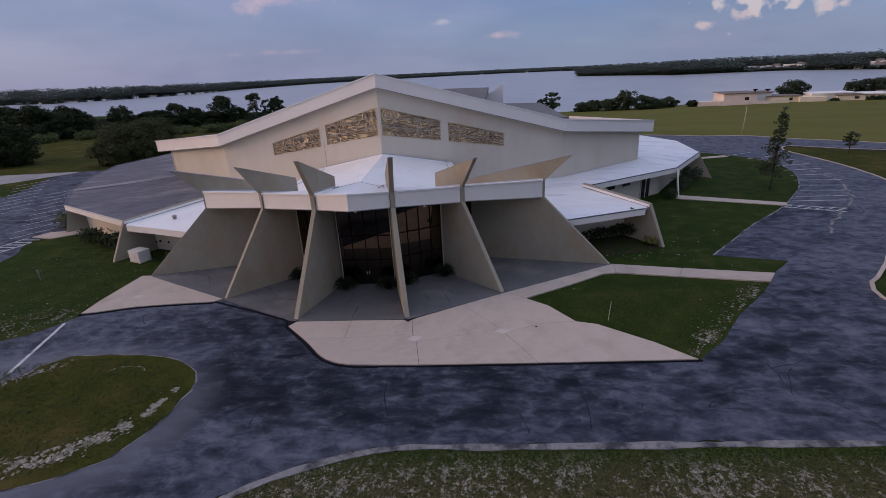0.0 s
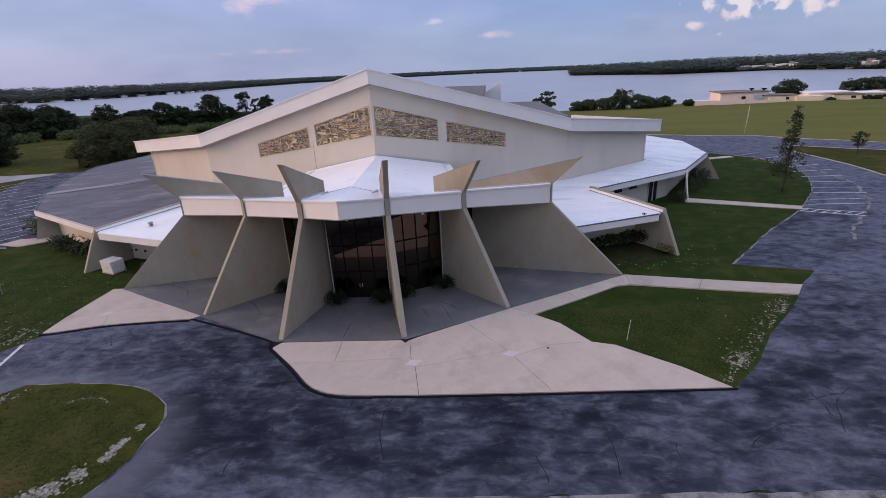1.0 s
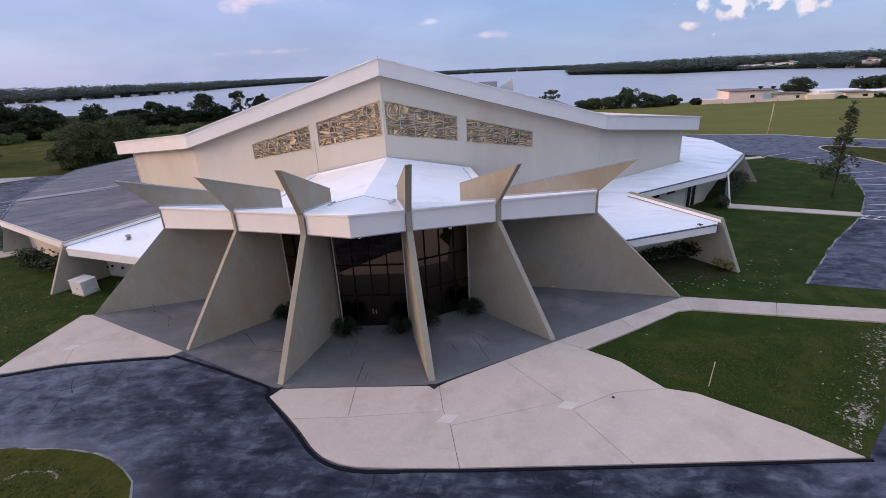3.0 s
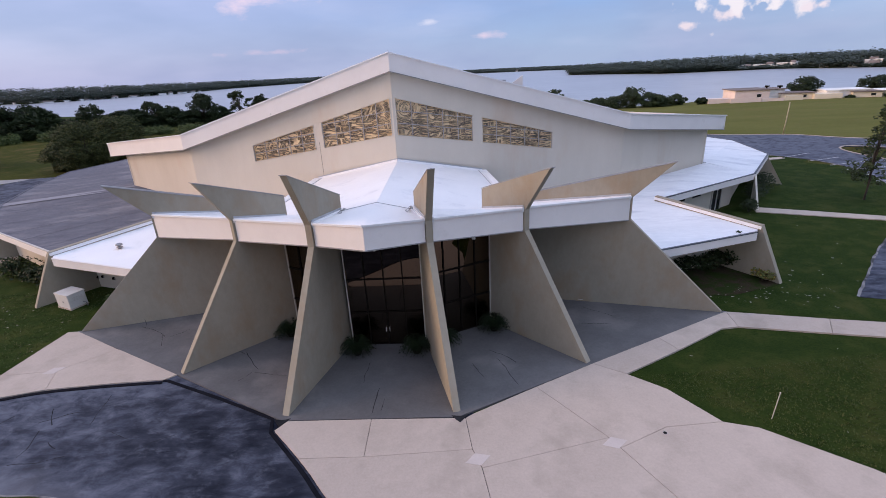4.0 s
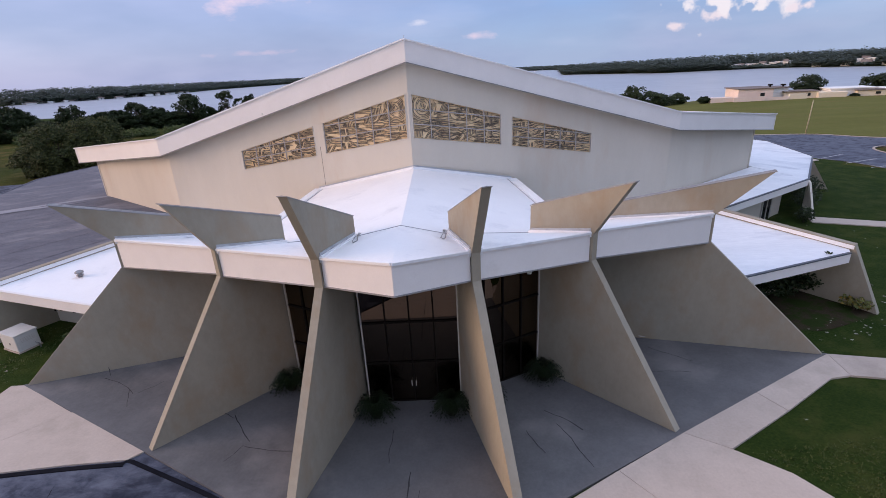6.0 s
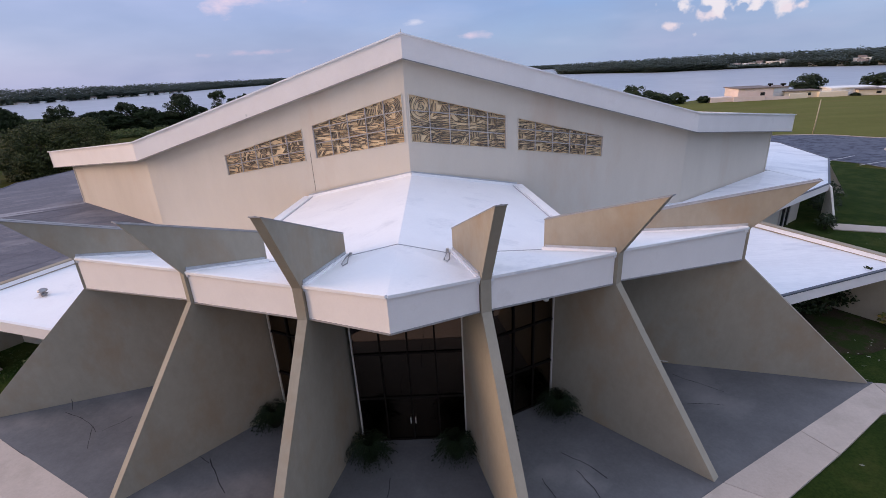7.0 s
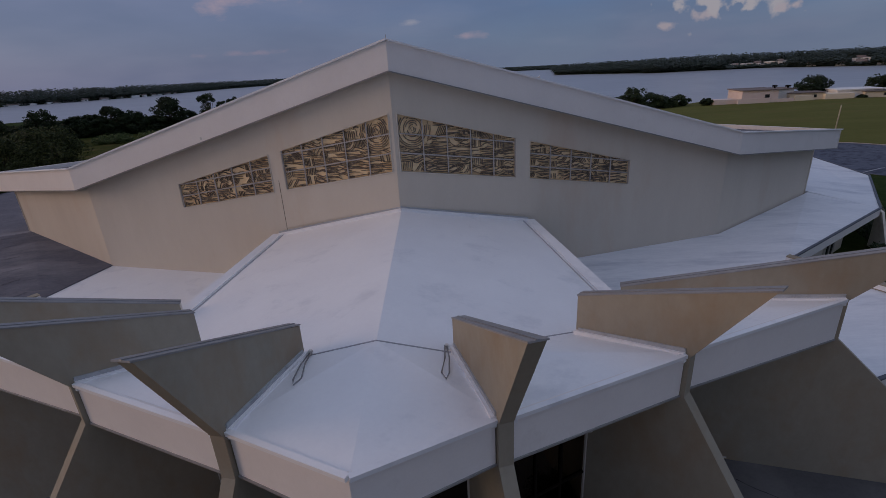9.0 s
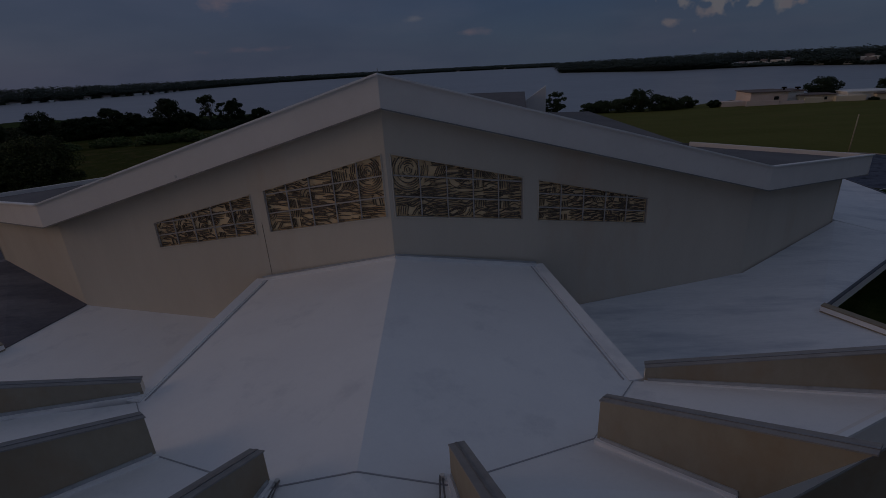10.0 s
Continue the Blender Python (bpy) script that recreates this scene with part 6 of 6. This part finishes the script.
def house(at, w, d, h, turn, wall, label, group="houses on the far shore", flat=False, category="house"):
    x, y = at
    t = thing("house", (x, y, height(x, y)), label, category, group)
    m = Matrix.Rotation(radians(turn), 4, "Z")
    part("wall", box((w, d, h + 1), m @ Matrix.Translation((0, 0, h / 2 - 0.5))), wall, t)
    if flat:
        part("roof", box((w + 0.8, d + 0.8, 0.35), m @ Matrix.Translation((0, 0, h + 0.18))), M_HROOF if flat == 2 else M_HOUSE, t)
    else:
        bm = slab([m @ Vector(v) for v in ((-w / 2 - 0.5, -d / 2 - 0.5, h), (-w / 2 - 0.5, d / 2 + 0.5, h), (-w / 2 - 0.5, 0, h + d * 0.3))], m.to_3x3() @ Vector((w + 1, 0, 0)))
        part("roof", bm, M_HROOF, t)
    gap = 9.5 if flat else 4
    for k in range(0 if h < 2 else max(1, int(w / gap))):
        part("window", box((1.2 if flat else 1.4, 0.1, 0.8 if flat else 1.2), m @ Matrix.Translation((-w / 2 + 2.4 + gap * k, -d / 2 - 0.02, h * 0.5))), M_WINDK, t)


rnd = random.Random(9)
shore = [-44.2, -43.4, -39.4, -37.8, -37.3, -36.1, -34.9, -33.6, -33.1, -31.7, -31.0, -30.5, -29.4, -29.0, -28.2, -22.5, -17.5, 2.0, 7.2, 8.2, 10.9]
for a in shore + [-44.0 + 0.75 * k + 0.3 * math.sin(5 * k) for k in range(24)]:
    d = along(FAR, a) + 3 + rnd.uniform(0, 1) ** 1.2 * 30
    house((d * math.sin(radians(a)), d * math.cos(radians(a))), rnd.choice((2.2, 3.0, 4.0, 5.0, 8.5)) * rnd.uniform(0.8, 1.2), rnd.uniform(3, 6), rnd.uniform(0.8, 2.1), -a + rnd.uniform(-40, 40), M_HOUSE, "pale house among trees on the far shore", flat=rnd.choice((0, 0, 1)))
for a in (29.7, 30.2, 30.5, 30.9, 31.2, 31.6, 31.9, 32.3, 32.6, 33.1, 33.5, 33.8, 34.1, 34.4, 39.5, 39.9, 40.3):
    d = along(FAR, a) + 14 + rnd.uniform(0, 12)
    house((d * math.sin(radians(a)), d * math.cos(radians(a))), rnd.uniform(2.6, 5.4), 6, 2.4 + rnd.uniform(0, 1.5) + (1.6 if a > 33 else 0), -a + rnd.uniform(-25, 25), M_HOUSE, "white terraced house on the far hill", "terrace on the far hill", flat=rnd.choice((0, 1, 1)))
for a in (36.5, 38.6, 40.0, 41.4):
    d = along(FAR, a) + 14
    house((d * math.sin(radians(a)), d * math.cos(radians(a))), 7, 7, 2.6, -a, M_HOUSE, "white waterside house on the far shore", "waterside houses")

# flat-roofed houses beside the field
def flat_house(at, turn, wings, label, extras=()):
    """Low flat-roofed house: wings of (x, y, width, depth, height, wall, roof) with eaves, windows, and small roof units."""
    t = thing("house", (*at, height(*at)), label, "house", "houses beside the field")
    m = Matrix.Rotation(radians(turn), 4, "Z")
    for x, y, w, d, h, wall, roof in wings:
        body = part("wall", box((w, d, h + 0.6), m @ Matrix.Translation((x, y, h / 2 - 0.3))), wall, t)
        if roof:
            top = part("roof", box((w + 1.0, d + 1.0, 0.3), m @ Matrix.Translation((x, y, h + 0.15)), bevel=0.04), roof, t)
            if roof is M_HOUSE:
                part("roof_edge", box((w + 1.12, 0.1, 0.34), m @ Matrix.Translation((x, y - d / 2 - 0.52, h + 0.14))), M_HOUSE, top)
            for k in range(int(w / 8)):
                xx = x - w / 2 + (k + 0.7) * w / max(1, int(w / 8))
                part("window", box((1.5, 0.12, min(1.1, h * 0.42)), m @ Matrix.Translation((xx, y - d / 2 - 0.02, h * 0.55))), M_WINDK, body)
    for x, y, z, r in extras:
        part("roof_unit", tube([m @ Vector((x, y, z - 0.05)), m @ Vector((x, y, z + 0.45)), m @ Vector((x, y, z + 0.5)), m @ Vector((x, y, z + 1.0))], [r * 0.35, r * 0.35, r, r], 10), M_MULL, t)


flat_house((118.5, 178), -6, ((-3.0, 0, 12.0, 11, 4.3, M_PINK, M_HROOF), (6.3, 1.6, 6.6, 8, 4.1, M_HOUSE, M_HROOF), (-13.6, -2.0, 8.0, 4, 1.6, M_PINK, None)),
           "pink stucco house with a flat brown roof beside the field", ((4.2, 0, 4.5, 0.8), (9.0, 0.5, 4.3, 0.9)))
flat_house((119.5, 170.5), -6, ((-7.6, 0, 10.5, 0.4, 1.5, M_PINK, None), (1.8, 0.2, 7.8, 0.4, 1.1, M_PINK, None), (9.0, 0.4, 6.0, 0.5, 1.8, M_CREAM, None)),
           "low pink garden wall in front of the pink house")
flat_house((138, 173.5), -10, ((-6.5, 1.0, 11.0, 7, 2.3, M_CREAM, M_HROOF), (3.0, 0.0, 9.0, 8, 1.9, M_CREAM, None), (10.5, 3.0, 14.0, 8, 2.7, M_HOUSE, M_HOUSE)), "low cream house with brown and white flat roofs")
flat_house((159, 171), -12, ((-5.0, 0, 9.0, 8, 2.0, M_CREAM, M_HROOF), (5.0, 0.6, 10.0, 8, 2.2, M_CREAM, M_HOUSE)), "low cream house with a pale flat roof")
flat_house((181, 170), -14, ((-6.0, 0, 14.0, 9, 2.5, M_HOUSE, M_HROOF), (9.0, 0.5, 14.0, 9, 2.2, M_CREAM, M_HOUSE)), "long low house with a pale roof behind trees")


# sandy bare spots and grass tufts
def patches():
    rnd = random.Random(21)
    verts, faces = [], []

    def spot(x, y, r, z):
        i = len(verts)
        n = rnd.randint(7, 11)
        st = rnd.uniform(0.3, 0.9)
        z += rnd.uniform(0, 0.012)
        a0 = rnd.uniform(0, 3.1)
        for k in range(n):
            a = 2 * math.pi * k / n
            rr = r * rnd.uniform(0.35, 1.2)
            u, v = rr * math.cos(a), rr * st * math.sin(a)
            verts.append((x + u * math.cos(a0) - v * math.sin(a0), y + u * math.sin(a0) + v * math.cos(a0), z))
        faces.append(tuple(range(i, i + n)))
    ribbon = ((-7.9, -7.6), (-8.1, -8.8), (-8.4, -10.1), (-9.2, -11.4), (-10.6, -12.6), (-12.6, -13.5), (-15.2, -14.3))
    for _ in range(3400):                     # broken ribbon inside the island's margin
        t_ = rnd.uniform(0, len(ribbon) - 1.001)
        i = int(t_)
        u = t_ - i
        x, y = ribbon[i][0] * (1 - u) + ribbon[i + 1][0] * u - rnd.gauss(0.3, 0.10 + 0.06 * t_), ribbon[i][1] * (1 - u) + ribbon[i + 1][1] * u + rnd.gauss(0.16, 0.08 + 0.05 * t_)
        if noise.noise((x * 1.5, y * 1.5, 4)) + 0.6 * noise.noise((x * 4.5, y * 4.5, 9)) > (-0.22 + 0.35 * rnd.random() if t_ > 2.3 else 0.3):
            spot(x, y, rnd.uniform(0.03, 0.15), 0.074)
    for _ in range(420):
        t_ = rnd.random()
        x, y = -19.3 + 2.5 * t_ + rnd.gauss(0, 0.25), -6.7 + 2.3 * t_ - abs(rnd.gauss(0, 0.3))
        if noise.noise((x * 2, y * 2, 4)) > -0.1:
            spot(x, y, rnd.uniform(0.03, 0.09), 0.078)
    for _ in range(160):                      # faint worn ring on the island
        a = rnd.uniform(0.2, 3.0)
        spot(-12.3 + 1.1 * math.cos(a) + rnd.gauss(0, 0.06), -5.9 + 0.6 * math.sin(a) + rnd.gauss(0, 0.05), rnd.uniform(0.015, 0.045), 0.074)
    fringe = ((21.9, -5.1), (24.2, -3.1), (26.4, -0.2), (28.7, 2.0), (30.9, 4.4))
    for _ in range(450):                      # worn fringe along the east driveway
        t_ = rnd.uniform(0, 3.999)
        i, u = int(t_), t_ % 1
        x, y = fringe[i][0] * (1 - u) + fringe[i + 1][0] * u, fringe[i][1] * (1 - u) + fringe[i + 1][1] * u
        o = abs(rnd.gauss(0.0, 0.35))
        x, y = x - 0.7 * o - 0.1, y + 0.7 * o + 0.1
        if noise.noise((x * 0.9, y * 0.9, 12)) > -0.05:
            spot(x, y, rnd.uniform(0.02, 0.09), 0.012)
    for cx, cy, sp, n in ((29.4, 2.8, 0.7, 260), (27.2, 0.9, 0.6, 70), (23.4, -3.0, 0.5, 330), (25.2, -1.1, 0.7, 50), (-24.8, 0.0, 1.5, 420), (-22.4, 1.6, 0.7, 240), (20, 2, 4, 30), (-28, 8, 4.5, 140), (30, 12, 4, 50), (27, 12, 2.0, 60), (33, 26, 3, 40), (22.3, 11.2, 1.1, 45), (24.4, 11.4, 0.8, 30)):
        for _ in range(n):
            x, y = rnd.gauss(cx, sp), rnd.gauss(cy, sp)
            if 15 < cx < 29.5 and cy < 5 and (x - y > 26.6 or y > 4.4):
                continue
            if cx < -15 and cy < 3 and y < (x + 21.4) * 0.9 + 0.7 and x > -25.5:
                continue
            if noise.noise((x * 1.6, y * 1.6, 7)) > -0.12:
                spot(x, y, rnd.uniform(0.02, 0.11), 0.012)
    tagged(raw("sand_patches", verts, faces, M_SAND), "pale bare sand spots along the lawn margins", "sand", kind="stuff")


patches()


def tufts():
    rnd = random.Random(33)
    verts, faces = [], []

    def tuft(x, y, z, s):
        for _ in range(5):
            a = rnd.uniform(0, 6.3)
            d = Vector((math.cos(a), math.sin(a), 0))
            ln = s * rnd.uniform(0.6, 1.3)
            p = Vector((x + rnd.uniform(-s, s) * 0.6, y + rnd.uniform(-s, s) * 0.6, z))
            w = Vector((-d.y, d.x, 0)) * s * 0.16
            i = len(verts)
            verts.extend([p - w, p + w, p + d * ln * 0.6 + Vector((0, 0, ln * 0.75))])
            faces.append((i, i + 1, i + 2))
    for _ in range(15000):
        x = rnd.uniform(-8, 34)
        y0 = -12.1 if x > 3 else -12.1 - (3 - x) * 0.62
        tuft(x, y0 - abs(rnd.gauss(0, 3.2)), 0.0, rnd.uniform(0.05, 0.13))
    for _ in range(5000):
        a, r = rnd.uniform(0, 6.3), math.sqrt(rnd.uniform(0, 1))
        x, y = -15.5 + 8.3 * r * math.cos(a), -9.4 + 5.0 * r * math.sin(a)
        tuft(x, y, 0.07, rnd.uniform(0.05, 0.12))
    for _ in range(4500):
        u, v = rnd.random(), rnd.random()
        if u + v > 1:
            u, v = 1 - u, 1 - v
        p = Vector((13.4, 2.6)) + u * (Vector((31.0, 4.6)) - Vector((13.4, 2.6))) + v * (Vector((21.9, -5.0)) - Vector((13.4, 2.6)))
        tuft(p.x, p.y, 0.0, rnd.uniform(0.04, 0.1))
    for _ in range(4000):
        tuft(rnd.uniform(-36, -21.6), rnd.uniform(0.5, 15), 0.0, rnd.uniform(0.05, 0.12))
    tagged(raw("grass_tufts", verts, faces, M_TUFT), "short uneven grass blades on the lawns", "grass", kind="stuff")


tufts()


# hairline cracks and patched joints
def cracks():
    rnd = random.Random(44)
    dark, soft = ([], []), ([], [])

    def crack(x, y, a, length, z, w):
        n = max(3, int(length / 0.25))
        porch_ = z is None
        verts, faces = soft if porch_ else dark
        pts = [Vector((x, y, z or 0))]
        for k in range(n):
            a += rnd.gauss(0, 0.13)
            pts.append(pts[-1] + Vector((math.cos(a), math.sin(a), 0)) * 0.25)
        if porch_:
            for p in pts:
                p.z = porch_z(p.x, p.y) + 0.034
        for p, q in zip(pts, pts[1:]):
            d = (q - p).normalized()
            m_ = Vector((-d.y, d.x, 0)) * w * rnd.uniform(0.6, 1.3) / 2
            i = len(verts)
            verts.extend([p - m_, p + m_, q + m_, q - m_])
            faces.append((i, i + 1, i + 2, i + 3))
    for x, y, a, ln, w in ((0.3, 2.3, -1.55, 2.2, 0.05), (0.7, 1.4, -1.9, 1.2, 0.03), (6.4, 4.7, -0.8, 2.8, 0.035), (11.6, 8.0, 0.3, 2.0, 0.03), (-14.83, 8.39, 2.55, 1.5, 0.03), (-14.83, 8.39, -0.55, 1.4, 0.03), (-13.6, 7.7, 0.9, 1.3, 0.022), (-14.2, 7.95, -1.15, 1.6, 0.025), (-16.0, 9.2, 2.2, 1.0, 0.03), (-8.9, 6.3, -0.3, 1.0, 0.03), (-8.1, 6.03, -1.05, 2.4, 0.035), (-6.92, 4.0, -0.42, 2.4, 0.03), (-6.92, 4.0, -1.9, 1.0, 0.022), (7.4, 4.2, 2.2, 2.2, 0.04), (5.6, 3.0, 1.9, 1.6, 0.03), (14.0, 8.6, 2.4, 2.4, 0.03), (-0.6, 2.8, 1.7, 2.0, 0.03)):
        crack(x, y, a, ln, None, w)
    for _ in range(24):                       # driveway
        x, y = rnd.uniform(-6, 36), rnd.uniform(-11.4, -6.2)
        crack(x, y, rnd.choice((1.35, 1.5, 1.75, 0.05)), rnd.uniform(0.8, 3.6), 0.034, rnd.uniform(0.03, 0.06))
    for _ in range(9):
        crack(rnd.uniform(-18, -3), rnd.uniform(-3.2, 0.4), rnd.uniform(0, 3.1), rnd.uniform(0.8, 2.6), 0.034, rnd.uniform(0.02, 0.045))
    for _ in range(20):
        t_ = rnd.random()
        crack(30 + 24 * t_ + rnd.uniform(2, 7), 2 + 30 * t_ + rnd.uniform(-4, 3), rnd.uniform(0, 3.1), rnd.uniform(1, 4), 0.034, rnd.uniform(0.03, 0.06))
    tagged(raw("crack_lines", *dark, M_CRACK), "dark hairline cracks in the asphalt", "cracks", kind="stuff")
    tagged(raw("crack_lines", *soft, M_HAIR), "faint hairline cracks in the porch floor", "cracks", kind="stuff")


cracks()
for x, y, t_ in ((5.05, -2.65, 20), (10.75, -1.9, 12), (-18.4, 4.4, 35)):
    pt = thing("repair_patch", (x, y, 0.10), "pale diamond concrete repair patch in the forecourt", "repair patch", "repair patches", kind="structure")
    part("patch", slab([Matrix.Rotation(radians(t_), 3, "Z") @ Vector(v) for v in ((-0.55, 0, 0.006), (0, -0.34, 0.006), (0.55, 0, 0.006), (0, 0.34, 0.006))], (0, 0, -0.05)), material("pale_repair_concrete", (0.52, 0.46, 0.425), (0.60, 0.53, 0.495), 0.85, 1, 12, 0.1), pt)
